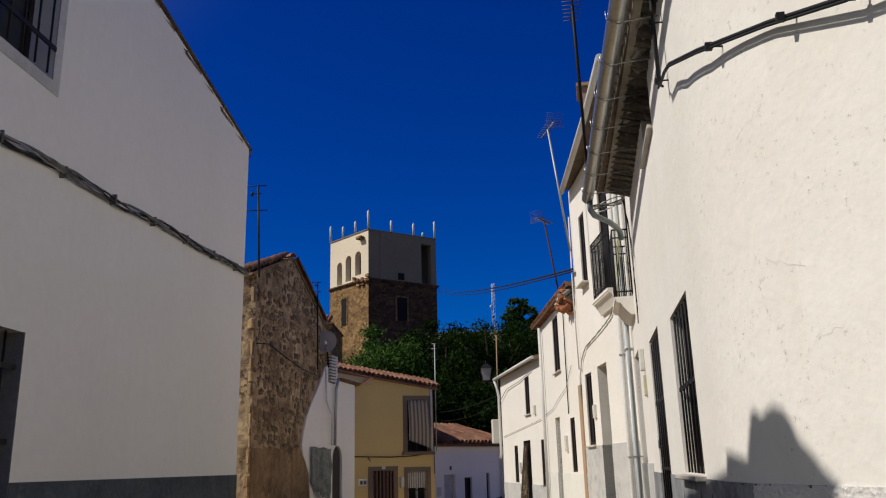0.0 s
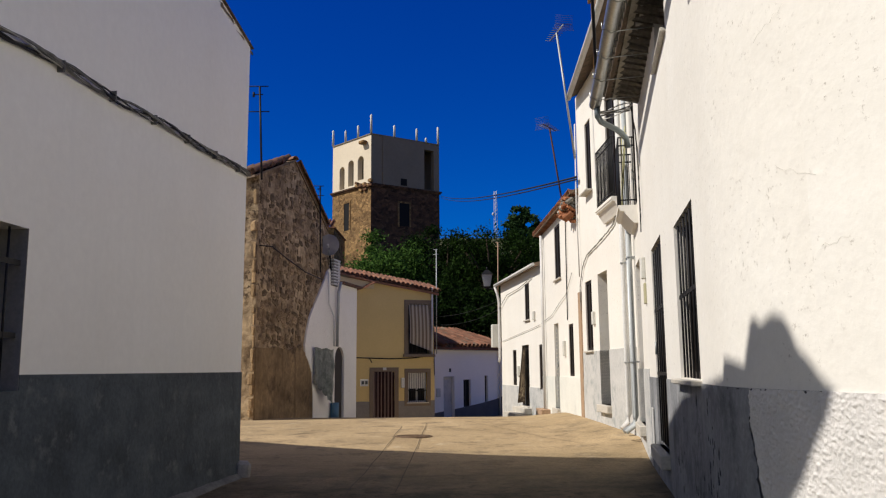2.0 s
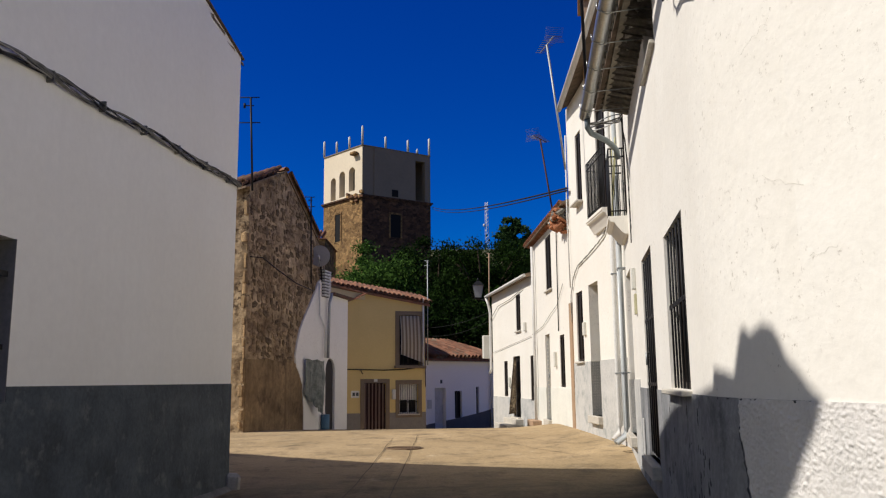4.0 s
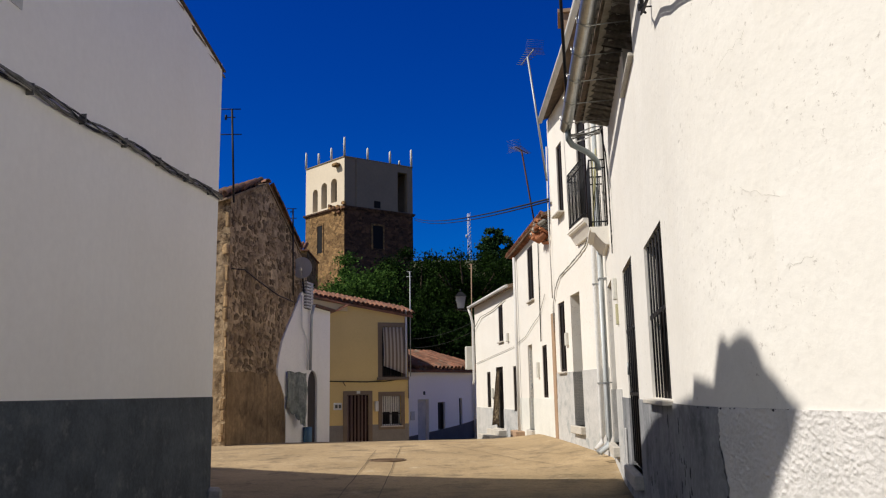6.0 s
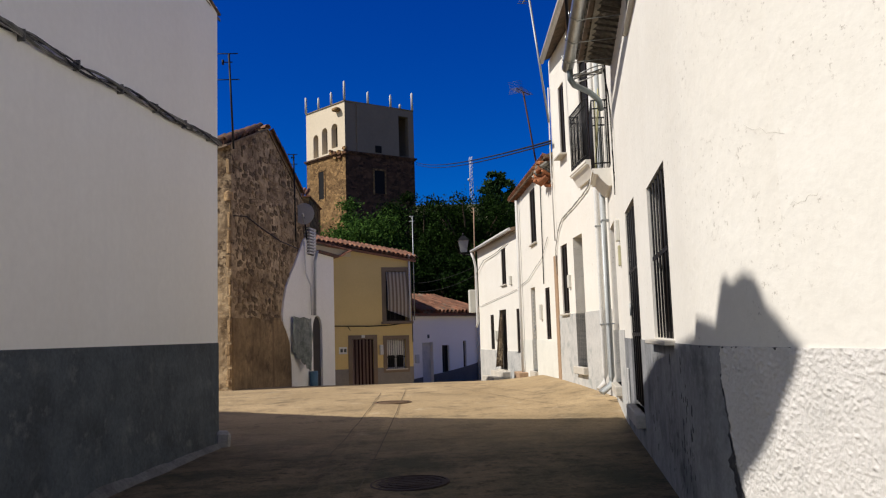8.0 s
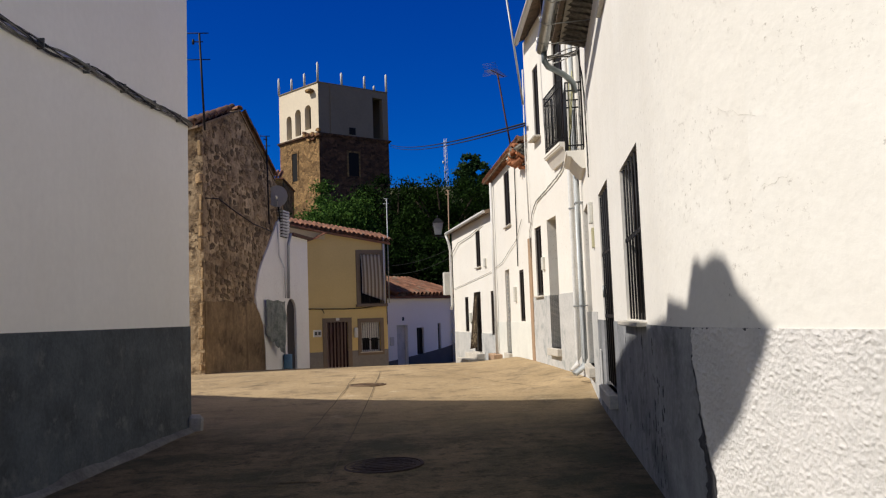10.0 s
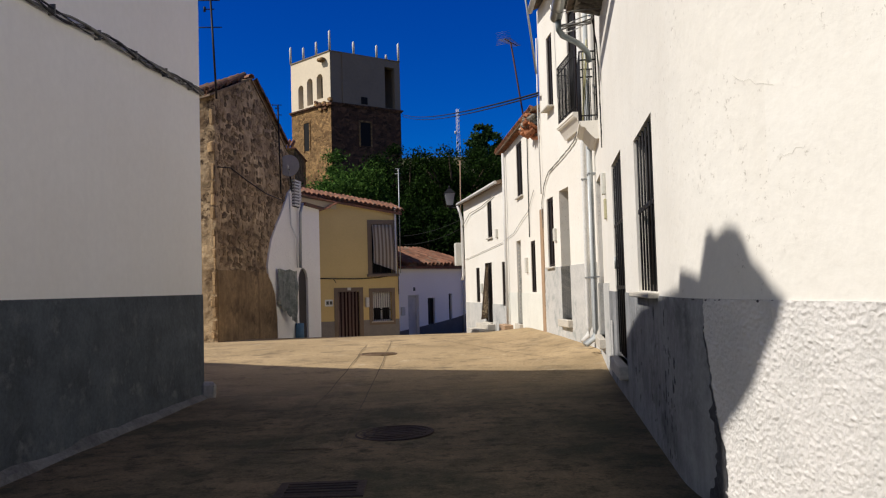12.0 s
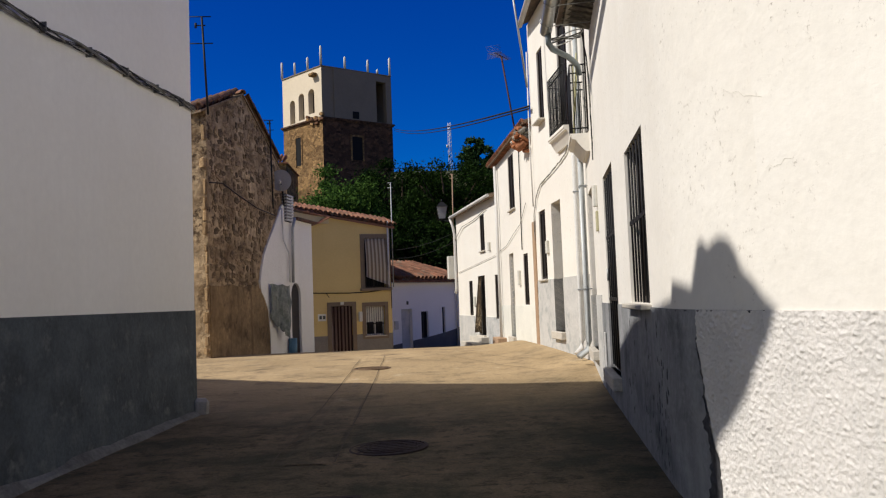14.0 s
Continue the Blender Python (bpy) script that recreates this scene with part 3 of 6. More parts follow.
def door(parent, u0, u1, z0, z1, depth=0.25, mat=DOOR_DARK, step=True, panels=3):
    d = new("door")
    d.parent = parent
    part("door_leaf", boxes((u0, u1, -depth - 0.05, -depth, z0, z1)), mat, d)
    for i in range(panels):
        a = z0 + 0.15 + (z1 - z0 - 0.2) * i / panels
        part("door_panel", boxes((u0 + 0.1, u1 - 0.1, -depth, -depth + 0.02, a, a + (z1 - z0 - 0.3) / panels - 0.08), bevel=0.006), mat, d)
    part("door_handle", tube([(u1 - 0.07, -depth + 0.05, z0 + 1.0), (u1 - 0.07, -depth + 0.05, z0 + 1.14)], 0.011, 6), ZINC, d)
    if step:
        part("doorstep", boxes((u0 - 0.04, u1 + 0.04, -depth, 0.10, z0 - 0.14, z0), bevel=0.01), SILL, d)
    return d


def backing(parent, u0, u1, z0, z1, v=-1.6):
    """A near-black sheet that stands for the unlit room behind a facade's openings."""
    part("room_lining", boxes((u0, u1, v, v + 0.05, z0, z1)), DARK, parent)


def pipe(parent, pts, r, mat, name="downpipe", clips=()):
    t = part(name, tube(pts, r, 10), mat, parent)
    for (u, v, z) in clips:
        part("pipe_clip", boxes((u - r - 0.004, u + r + 0.004, 0.0, v + r + 0.004, z - 0.009, z + 0.009)), ZINC, parent)
    return t


# ---- the near left house ----
def left_house():
    m, L = lean((-2.56, 9.48), (-2.976, 2.93))     # x runs back towards the viewer; y points to the street's far side
    # lean() points to the left of its way; here the street lies on that side
    t = thing("left_house", "large white rendered house wall with a slate-grey painted dado, in shade", "house", m)
    uy = lambda y: (9.48 - y) / (9.48 - 2.93) * L
    prof = lambda u: 5.22 + 0.135 * min(u, uy(5.5))
    lo, up = (uy(5.13), uy(4.05), 1.10, 2.15), (uy(5.12), uy(4.0), 3.97, 5.05)
    part("wall_front", pierced(0, L, 1.2, 5.6, 0.45, [lo, up], top=prof), WHITE_STAINED, t)
    part("dado", pierced(0, L, -0.4, 1.2, 0.47, [lo], front=0.012), DADO_DARK, t, "slate-grey painted dado with a worn foot")
    prng = random.Random(4)
    bm = bmesh.new()
    n = 40
    ring = []
    for i in range(n + 1):
        u = L * i / n
        h = 0.05 + 0.05 * noise.noise((u * 1.3, 3, 1)) + 0.03 * prng.random()
        ring.append([bm.verts.new((u, vv, zz)) for vv, zz in ((0.10 + 0.04 * noise.noise((u * 2, 0, 0)), ground_z(-2.6, 9 - u) - 0.03), (0.06, h * 0.5), (0.013, h))])
    for a, b in zip(ring, ring[1:]):
        for q in (0, 1):
            bm.faces.new((a[q], b[q], b[q + 1], a[q + 1]))
    part("mortar_fillet", bm, FOOT_DARK, t)
    # the far front runs back left; unseen ends are laid out by their shadows
    inv = m.inverted()
    far = [inv @ Vector(p) for p in ((-2.56, 9.48, 0), (-6.3, 10.9, 0), (-8.9, 12.5, 0), (-8.6, 3.2, 0), (-2.976, 2.93, 0))]
    bm = bmesh.new()
    for a, b, za, zb in ((far[0], far[1], 5.30, 5.30), (far[1], far[2], 5.30, 5.30), (far[2], far[3], 5.30, 5.1), (far[3], far[4], 5.1, 5.1)):
        q = [bm.verts.new(c) for c in ((a.x, a.y - 0.004, -0.5), (b.x, b.y, -0.5), (b.x, b.y, zb), (a.x, a.y - 0.004, za))]
        bm.faces.new(q)
    part("rear_wall", bm, WHITE_STAINED, t)
    # roof slab with a thin tiled verge
    bm = bmesh.new()
    o = 0.03
    top = prof(9)
    prism(bm, [(-0.05, 5.225), (uy(5.5), top + 0.006), (uy(3.2), top + 0.006), (uy(3.2), top - 0.012), (uy(5.5), top - 0.012), (-0.05, 5.207)], o, -0.55)
    # unseen thin outline, added to shape the shadow on the opposite wall
    prism(bm, [(uy(3.60), top), (uy(3.55), 5.87), (uy(3.19), 5.84), (uy(3.12), 5.98), (uy(3.07), 6.09), (uy(3.01), 6.11), (uy(2.95), 6.08), (uy(2.82), 6.15), (uy(2.72), 6.15), (uy(2.66), 6.10), (uy(2.61), 6.02), (uy(2.52), 5.98), (uy(2.45), 5.93), (uy(2.34), 5.89), (uy(2.44), 5.74), (uy(2.57), 5.52), (uy(2.75), 5.31), (uy(2.92), 5.15), (uy(3.25), 5.1)], 0.03, -0.09)
    part("verge", bm, TILE_OLD, t)
    bm = bmesh.new()
    q = [(-0.05, -0.3, 5.24), (uy(5.5), -0.3, prof(9) - 0.04), (uy(3.1), -0.3, prof(9) - 0.06)]
    r0 = [bm.verts.new(c) for c in q]
    b1, b2 = far[1], far[2]
    r1 = [bm.verts.new((b1.x, b1.y, 5.28)), bm.verts.new((b1.x + 4.5, b1.y, 5.85)), bm.verts.new((b1.x + 7.5, b1.y, 5.6))]
    r2 = [bm.verts.new((b2.x, b2.y, 5.28)), bm.verts.new((b2.x + 5.5, b2.y, 5.85)), bm.verts.new((b2.x + 9, b2.y, 5.5))]
    for a, b in ((r0, r1), (r1, r2)):
        for i in (0, 1):
            bm.faces.new((a[i], a[i + 1], b[i + 1], b[i]))
    part("roof", bm, TILE_OLD, t)
    tile = finish(tile_shape(), "verge_tile", TILE_OLD)
    for i in range(12):
        u = -0.1 + 0.36 * i
        part("verge_tile", tile, None, t, m=Matrix.Translation((u, -0.075, 5.165 + 0.135 * u if u < uy(5.6) else prof(9))) @ pose(0, 0, 0, 2, 0, -90 + (i % 3 - 1) * 3))
    window(t, *lo[:2], lo[2], lo[3], 0.25, 4, (1.45, 1.92), sill=False)
    part("window_lining", boxes((lo[0], lo[0] + 0.004, -0.25, 0.008, lo[2], lo[3])), GREY_DADO, t)
    window(t, *up[:2], up[2], up[3], 0.22, 7, (4.2, 4.75), sill=False, panel=GLASS, grille_v=0.02)
    part("window_reveal", pierced(up[0] - 0.09, up[1] + 0.09, up[2] - 0.09, up[3] + 0.09, 0.012, [up], front=0.009), DADO_PALE, t)
    backing(t, 0.5, L - 0.3, 0, 5.0)
    # bundle of old cables along the wall
    b = thing("cable_bundle", "sagging bundle of dusty grey cables strapped along the white wall", "cable", m)
    for k in range(8):
        pts = []
        for i in range(91):
            u = -0.02 + L * i / 90
            a = u * (3.1 + 0.5 * (k % 3)) + k * 0.8
            z = 3.585 - 0.056 * u + 0.010 * math.sin(u * 3.3) + 0.030 * math.sin(a) + 0.010 * noise.noise((u * 5, k * 3.1, 0))
            pts.append((u, 0.034 + 0.016 * math.cos(a), z))
        part("cable", tube(pts, (0.0055, 0.0075, 0.010)[k % 3], 6), (CABLE_GREY, CABLE, CABLE_PALE)[(0, 1, 0, 2, 0, 1, 2, 0)[k]], b)
    for i in range(9):
        u = 0.4 + 0.75 * i
        z = 3.585 - 0.056 * u
        part("cable_clip", boxes((u - 0.006, u + 0.006, 0.003, 0.058, z - 0.045, z + 0.04)), CABLE_GREY, b)


left_house()
st = part("kerb_stone", boxes((-0.09, 0.09, -0.1, 0.1, -0.1, 0.16), bevel=0.035), FOOT, m=pose(-2.52, 9.5, 0.02, 0, 4, 20))
tagged(st, "small worn guard stone at the corner of the wall", "stone")


# ---- the right-hand row ----
RWN, RW0, RW1, RW2 = (2.24, 0.9), (1.47, 4.35), (2.41, 10.22), (2.82, 12.72)
RW3, RW4, RW5 = (2.615, 16.75), (2.37, 22.4), (1.56, 28.0)


def lump(u, z):
    """Height of the thrown plaster at a place on the wall."""
    a = noise.noise((u * 48, z * 48, 1.7)) + 0.6 * noise.noise((u * 95, z * 95, 4.1)) + 0.5 * noise.noise((u * 16, z * 16, 2.2))
    return 0.0050 * max(a + 0.15, -0.35) + 0.016 * max(noise.noise((u * 60, z * 60, 9.3)) - 0.22, 0)


def lumpy(rows, z0, z1):
    """A coat of roughcast: rows of (place, outward way, length along the wall) from z0 up to z1, thrown out by lump()."""
    k, n = len(rows), len(rows[0])
    vs, fs = [], []
    for j, row in enumerate(rows):
        z = z0 + (z1 - z0) * j / (k - 1)
        for p, out, along in row:
            q = p + out * (0.0135 + lump(along, z))
            vs.append((q.x, q.y, z))
    for j in range(k - 1):
        fs += [(j * n + i, j * n + i + 1, (j + 1) * n + i + 1, (j + 1) * n + i) for i in range(n - 1)]
    me = bpy.data.meshes.new("roughcast_coat")
    me.from_pydata(vs, [], fs)
    me.materials.append(ROUGHCAST)
    me.polygons.foreach_set("use_smooth", [True] * len(fs))
    return me


def house_a():
    m, L = lean(RW0, RW1)
    t = thing("white_house", "white roughly plastered house with a pale roughcast dado and barred window", "house", m)
    k = L / (RW1[1] - RW0[1])
    uy = lambda y: (y - RW0[1]) * k
    win = (uy(5.68), uy(6.87), 1.12, 2.42)
    dr = (uy(8.08), uy(9.25), 0.36, 2.56)
    upw = (uy(6.75), uy(7.7), 4.18, 4.95)
    ops = [win, dr, upw]
    part("wall_front", pierced(0.6, L, 1.10, 5.0, 0.42, ops), WHITE, t)
    part("dado", pierced(0.6, L, -0.4, 1.10, 0.44, ops, front=0.008), DADO_FLAKED, t, "pale blue-grey dado paint, flaked and blackened")
    fr = random.Random(31)
    for cu, cz, spread, count in ((0.80, 0.25, 0.22, 30), (1.05, 0.40, 0.22, 24), (1.7, 0.5, 0.4, 16), (2.6, 0.5, 0.45, 16)):
        for spot in range(count):
            u, z, r = fr.gauss(cu, spread * 0.6), fr.gauss(cz, spread * 1.5), fr.uniform(0.004, 0.020) * (1.6 if spot % 7 == 0 else 1)
            if u < 0.63 or not 0.02 < z < 1.02:
                continue
            n = 9
            bm = bmesh.new()
            prism(bm, [(u + r * 0.75 * fr.uniform(0.3, 1.3) * math.cos(2 * math.pi * i / n), z + r * 1.5 * fr.uniform(0.3, 1.5) * math.sin(2 * math.pi * i / n)) for i in range(n)], 0.0085, 0.0105)
            part("flaked_patch", bm, FLAKE_SHADE, t)
    mn, Ln = lean(RWN, RW0)
    inv = m.inverted()
    nb = new("near_bay")
    nb.parent = t
    nb.matrix_local = inv @ mn
    part("wall_front", pierced(0, Ln - 0.7, 1.10, 5.0, 0.42, []), WHITE, nb)
    part("dado", pierced(0, Ln - 0.7, -0.4, 1.10, 0.43, [], front=0.004), ROUGHCAST, nb)
    part("dado_coat", lumpy([[(Vector((Ln - 0.7 + d, 0)), Vector((0, 1)), d) for d in (-1.8 + 0.006 * i for i in range(301))]] * 185, 0.0, 1.098), ROUGHCAST, nb, "white roughcast dado")
    p0, p1, p2 = inv @ (mn @ Vector((Ln - 0.7, 0, 0))), Vector((0, 0, 0)), Vector((0.6, 0, 0))
    split = lambda z: 0.49 - 0.16 * ease(1.0, 0.2, z) + 0.03 * noise.noise((z * 4.0, 1.3, 0.5)) + 0.012 * noise.noise((z * 17.0, 2.3, 0.5))
    curve = lambda q: p0 * (1 - q) ** 2 + p1 * 2 * q * (1 - q) + p2 * q * q
    for nm, z0, z1, out, mat, half in (("wall_bend", 1.10, 5.0, 0.0, WHITE, -1), ("dado_bend", -0.4, 1.10, 0.012, ROUGHCAST, 0), ("dado_bend", -0.4, 1.10, 0.008, DADO_FLAKED, 1)):
        bm = bmesh.new()
        prev = None
        rows = 40 if half >= 0 else 1
        for st in range(rows + 1):
            z = z0 + (z1 - z0) * st / rows
            c = split(z)
            row = []
            for i in range(9):
                q = i / 8 if half < 0 else (c * i / 8 if half == 0 else c + (1 - c) * i / 8)
                p = curve(q)
                row.append(bm.verts.new((p.x, p.y + out, z)))
            if prev:
                for i in range(8):
                    bm.faces.new((prev[i], prev[i + 1], row[i + 1], row[i])).smooth = True
            prev = row
        part(nm, bm, mat, t)

    def bend_place(q):
        d = (curve(q + 0.01) - curve(q - 0.01) if q > 0 else p1 - p0).normalized()
        return curve(q).to_2d(), Vector((-d.y, d.x)), 1.2 * q
    part("dado_coat", lumpy([[bend_place(split(1.098 * j / 184) * i / 100) for i in range(101)] for j in range(185)], 0.0, 1.098), ROUGHCAST, t, "white roughcast dado")
    # the open split between the two dado coats, widening downwards
    bm = bmesh.new()
    prev = None
    for st in range(61):
        z = 0.95 - 1.0 * st / 60
        c, w = split(z), 0.004 + 0.09 * (st / 60) ** 2 + 0.05 * max(noise.noise((z * 9.0, 5.1, 0)), 0) + 0.03 * max(noise.noise((z * 31.0, 8.1, 0)), 0)
        e = [curve(c - w * 0.25), curve(c + w * 1.6)]
        row = [bm.verts.new((p.x, p.y + o, z)) for p, o in zip(e, (0.0210, 0.0110))]
        if prev:
            bm.faces.new((prev[0], prev[1], row[1], row[0]))
        prev = row
    # dark flecks paint the ledge's shadow along the dado top
    cr = random.Random(9)
    for st in range(12):
        q = cr.uniform(0.05, 0.75)
        p, w, h = curve(q), cr.uniform(0.006, 0.03), cr.uniform(0.004, 0.010)
        d = (curve(q + 0.02) - curve(q - 0.02)).normalized()
        cb = bmesh.new()
        ring = [cb.verts.new((p.x + d.x * w * math.cos(a), p.y + d.y * w * math.cos(a) + 0.0135, 1.094 + h * math.sin(a) * cr.uniform(0.5, 1.2))) for a in (2 * math.pi * i / 7 for i in range(7))]
        tip = cb.verts.new((p.x, p.y + 0.016, 1.094))
        for i in range(7):
            cb.faces.new((ring[i], ring[(i + 1) % 7], tip))
        part("plaster_chip", cb, FLAKE_SHADE, t)
    part("plaster_split", bm, FLAKE_SHADE, t, "blackened split where the plaster has come away")
    c = [inv @ Vector(p) for p in ((*RWN, 0), (8.6, 0.0, 0), (9.5, 10.0, 0), (*RW1, 0))]
    bm = bmesh.new()
    for a, b in zip(c, c[1:]):
        bm.faces.new([bm.verts.new(q) for q in ((a.x, a.y, -0.5), (b.x, b.y, -0.5), (b.x, b.y, 5.0), (a.x, a.y, 5.0))])
    part("rear_wall", bm, WHITE, t)
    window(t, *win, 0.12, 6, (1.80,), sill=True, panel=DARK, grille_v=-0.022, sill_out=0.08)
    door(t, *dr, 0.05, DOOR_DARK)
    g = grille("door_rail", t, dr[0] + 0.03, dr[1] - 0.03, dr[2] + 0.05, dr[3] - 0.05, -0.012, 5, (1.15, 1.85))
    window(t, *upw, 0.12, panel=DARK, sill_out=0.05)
    backing(t, 0.4, L - 0.3, 0, 4.9)
    # eave: boards, tiles seen from below and a half-round gutter
    eave_out = [inv @ Vector((x, y, 0)) for x, y in ((1.75, 1.5), (1.31, 4.4), (1.62, 7.4), (1.92, 10.2))]
    bm = bmesh.new()
    rows = []
    for p in eave_out:
        rows.append([bm.verts.new(q) for q in ((p.x, p.y - 0.05, 4.70), (p.x, 0.02, 4.84), (p.x, -4.0, 6.3), (p.x, -4.0, 6.4), (p.x, p.y - 0.05, 4.76))])
    for a, b in zip(rows, rows[1:]):
        for i in range(5):
            bm.faces.new((a[i], b[i], b[(i + 1) % 5], a[(i + 1) % 5]))
    bm.faces.new(rows[-1])
    part("roof", bm, TILE_OLD, t)
    tile = finish(tile_shape(0.10, 0.5), "eave_tile", TILE_SOOT)
    for i in range(46):
        u = eave_out[0].x + 0.3 + i * 0.185
        if u > eave_out[-1].x - 0.05:
            break
        v = np.interp(u, [p.x for p in eave_out], [p.y for p in eave_out])
        for kk, dv in ((0, 0.0), (1, -0.36)):
            part("eave_tile", tile, None, t, m=Matrix.Translation((u + 0.01 * (i % 3), v + 0.02 + dv, 4.75 + (0.11 if kk else 0.0))) @ pose(0, 0, 0, -16, 0, 180 + (i * 7 % 5 - 2)))
            part("eave_tile", tile, None, t, m=Matrix.Translation((u + 0.09, v + dv - 0.03, 4.83 + (0.11 if kk else 0.0))) @ pose(0, 0, 0, -16, 0, 180) @ Matrix.Diagonal((0.9, 1, -0.9, 1)))
    bm = bmesh.new()
    rings = []
    for p in eave_out:
        ring = []
        for rr in (0.078, 0.071):
            ring += [bm.verts.new((p.x, p.y + 0.075 - rr * math.cos(math.pi * q / 8), 4.66 - rr * math.sin(math.pi * q / 8))) for q in (range(9) if rr > 0.075 else range(8, -1, -1))]
        rings.append(ring)
    for a, b in zip(rings, rings[1:]):
        for i in range(18):
            f = bm.faces.new((a[i], b[i], b[(i + 1) % 18], a[(i + 1) % 18]))
            f.smooth = True
    part("gutter", bm, GUTTER, t)
    for i in range(13):
        u = eave_out[0].x + 0.5 + i * 0.7
        if u > eave_out[-1].x:
            break
        v = float(np.interp(u, [p.x for p in eave_out], [p.y for p in eave_out]))
        part("gutter_bracket", tube([(u, 0.0, 4.60), (u, v, 4.585), (u, v + 0.075, 4.565), (u, v + 0.165, 4.62), (u, v + 0.168, 4.69)], 0.006, 5), GUTTER, t)
    ev = random.Random(55)
    for i in range(44):
        u = 0.2 + 0.13 * i + ev.uniform(-0.03, 0.03)
        v = float(np.interp(u, [p.x for p in eave_out], [p.y for p in eave_out]))
        bm = boxes((-0.09, 0.09, -0.05, 0.05, -0.03, 0.03), bevel=0.015)
        for q in bm.verts:
            q.co *= 1 + ev.uniform(-0.3, 0.3)
        part("eave_mortar", bm, EAVE_MORTAR, t, m=Matrix.Translation((u, 0.22 * v + ev.uniform(-0.03, 0.05), 4.745 + ev.uniform(-0.02, 0.02))) @ pose(0, 0, 0, -15, 0, ev.uniform(-25, 25)))
    bm = bmesh.new()
    bd = [[bm.verts.new((p.x, p.y * 0.62 + dv, 4.712 + dz)) for dv, dz in ((-0.035, 0.0), (0.035, -0.016), (0.035, 0.02), (-0.035, 0.03))] for p in eave_out[1:]]
    for a, b in zip(bd, bd[1:]):
        for i in range(4):
            bm.faces.new((a[i], b[i], b[(i + 1) % 4], a[(i + 1) % 4]))
    part("eave_board", bm, EAVE_BOARD, t)
    # far end of the gutter and its bent downpipe
    e = eave_out[-1]
    pipe(t, [(e.x - 0.08, e.y + 0.05, 4.62), (e.x - 0.05, e.y + 0.05, 4.48), (e.x + 0.05, e.y, 4.43), (e.x + 0.3, e.y * 0.6, 4.40), (e.x + 0.46, 0.20, 4.375), (e.x + 0.55, 0.14, 4.33), (e.x + 0.57, 0.12, 4.20)], 0.040, STEEL_PIPE, "gutter_outlet")
    # meter box, vent, loop of cable
    part("meter_plate", boxes((uy(11.0) - 0.85, uy(11.0) - 0.72, 0, 0.03, 2.02, 2.28), bevel=0.005), METER, t)
    part("meter_box", boxes((uy(11.0) - 0.82, uy(11.0) - 0.70, 0, 0.05, 2.34, 2.62), bevel=0.008), PAPER, t)
    part("vent_cover", boxes((uy(10.0) - 0.3, uy(10.0) - 0.14, 0.014, 0.03, 0.32, 0.74), bevel=0.004), DADO_PALE, t)
    cb = thing("wall_cable", "thick black cable clipped across the sunlit white wall", "cable", m)
    un = lambda y: m.inverted() @ Vector((1.47 + (4.35 - y) * 0.2232, y, 0))
    bend = lambda y, z, v: (un(y).x - 0.2 * v, un(y).y + v - (0.03 if y > 3.5 else 0), z)
    pts = [(uy(5.30), 0.07, 5.0), (uy(5.36), 0.07, 4.4), (uy(5.36), 0.07, 3.94), (uy(5.25), 0.08, 3.85), (uy(4.95), 0.08, 3.80), (uy(4.6), 0.09, 3.68), bend(4.18, 3.53, 0.08), bend(3.55, 3.33, 0.07), bend(2.98, 3.11, 0.07), bend(1.5, 2.7, 0.07)]
    part("cable", tube(pts[3:], 0.012, 8), CABLE, cb)
    part("cable", tube([(p[0] + 0.005, p[1] + 0.012, p[2] - 0.018) for p in pts[3:]], 0.008, 8), CABLE, cb)
    part("cable_drop", tube(pts[:4], 0.014, 8), CABLE, cb)
    part("cable_drop", tube([(p[0] + 0.02, 0.06, p[2]) for p in pts[:4]], 0.010, 8), CABLE, cb)
    for a, b in (((uy(5.36), 0.0, 4.42), (uy(5.36), 0.08, 4.42)), ((uy(5.36), 0.0, 3.94), (uy(5.36), 0.08, 3.94)), (bend(4.05, 3.48, 0.0), bend(4.05, 3.48, 0.09)), (bend(3.4, 3.27, 0.0), bend(3.4, 3.27, 0.08)), (bend(2.95, 3.10, 0.0), bend(2.95, 3.10, 0.08))):
        part("cable_clip", tube([a, b], 0.006, 6), IRON, cb)
        part("clip_head", boxes((b[0] - 0.014, b[0] + 0.014, b[1] - 0.02, b[1] + 0.018, b[2] - 0.024, b[2] + 0.02)), IRON, cb)
    hr = random.Random(77)
    for y, z, ln, dz in ((3.9, 2.2, 0.30, -0.12), (4.0, 2.9, 0.25, 0.08), (3.6, 1.75, 0.18, 0.02)):
        p = [bend(y - ln * q / 7, z + dz * q / 7 + hr.uniform(-0.015, 0.015), 0.0008 + (0.03 if y - ln * q / 7 > 3.5 else 0) - 0.0) for q in range(8)]
        part("hairline_crack", tube(p, 0.0006, 4), CRACK, t)
    c2 = thing("wall_cable", "bunch of grey cables hanging down the white wall", "cable", m)
    for q in range(3):
        part("cable", tube(wandering([(L - 0.05, 0.10, 4.66), (L - 0.03, 0.05, 4.3), (L - 0.02 + 0.02 * q, 0.03, 3.8), (L, 0.03, 3.3), (L + 0.02, 0.03, 2.95 + 0.06 * q)], 0.03, q + 20), 0.008, 6), CABLE if q else CABLE_GREY, c2)
    for q in range(4):
        part("coil", tube([(L - 0.1 + 0.25 * math.cos(a) * (1 - 0.1 * q), 0.3 + 0.2 * math.cos(a + q), 4.55 + 0.06 * math.sin(a + 0.6 * q)) for a in (2 * math.pi * i / 14 for i in range(15))], 0.008, 5), CABLE_GREY if q % 2 else PIPE_WHITE, c2)


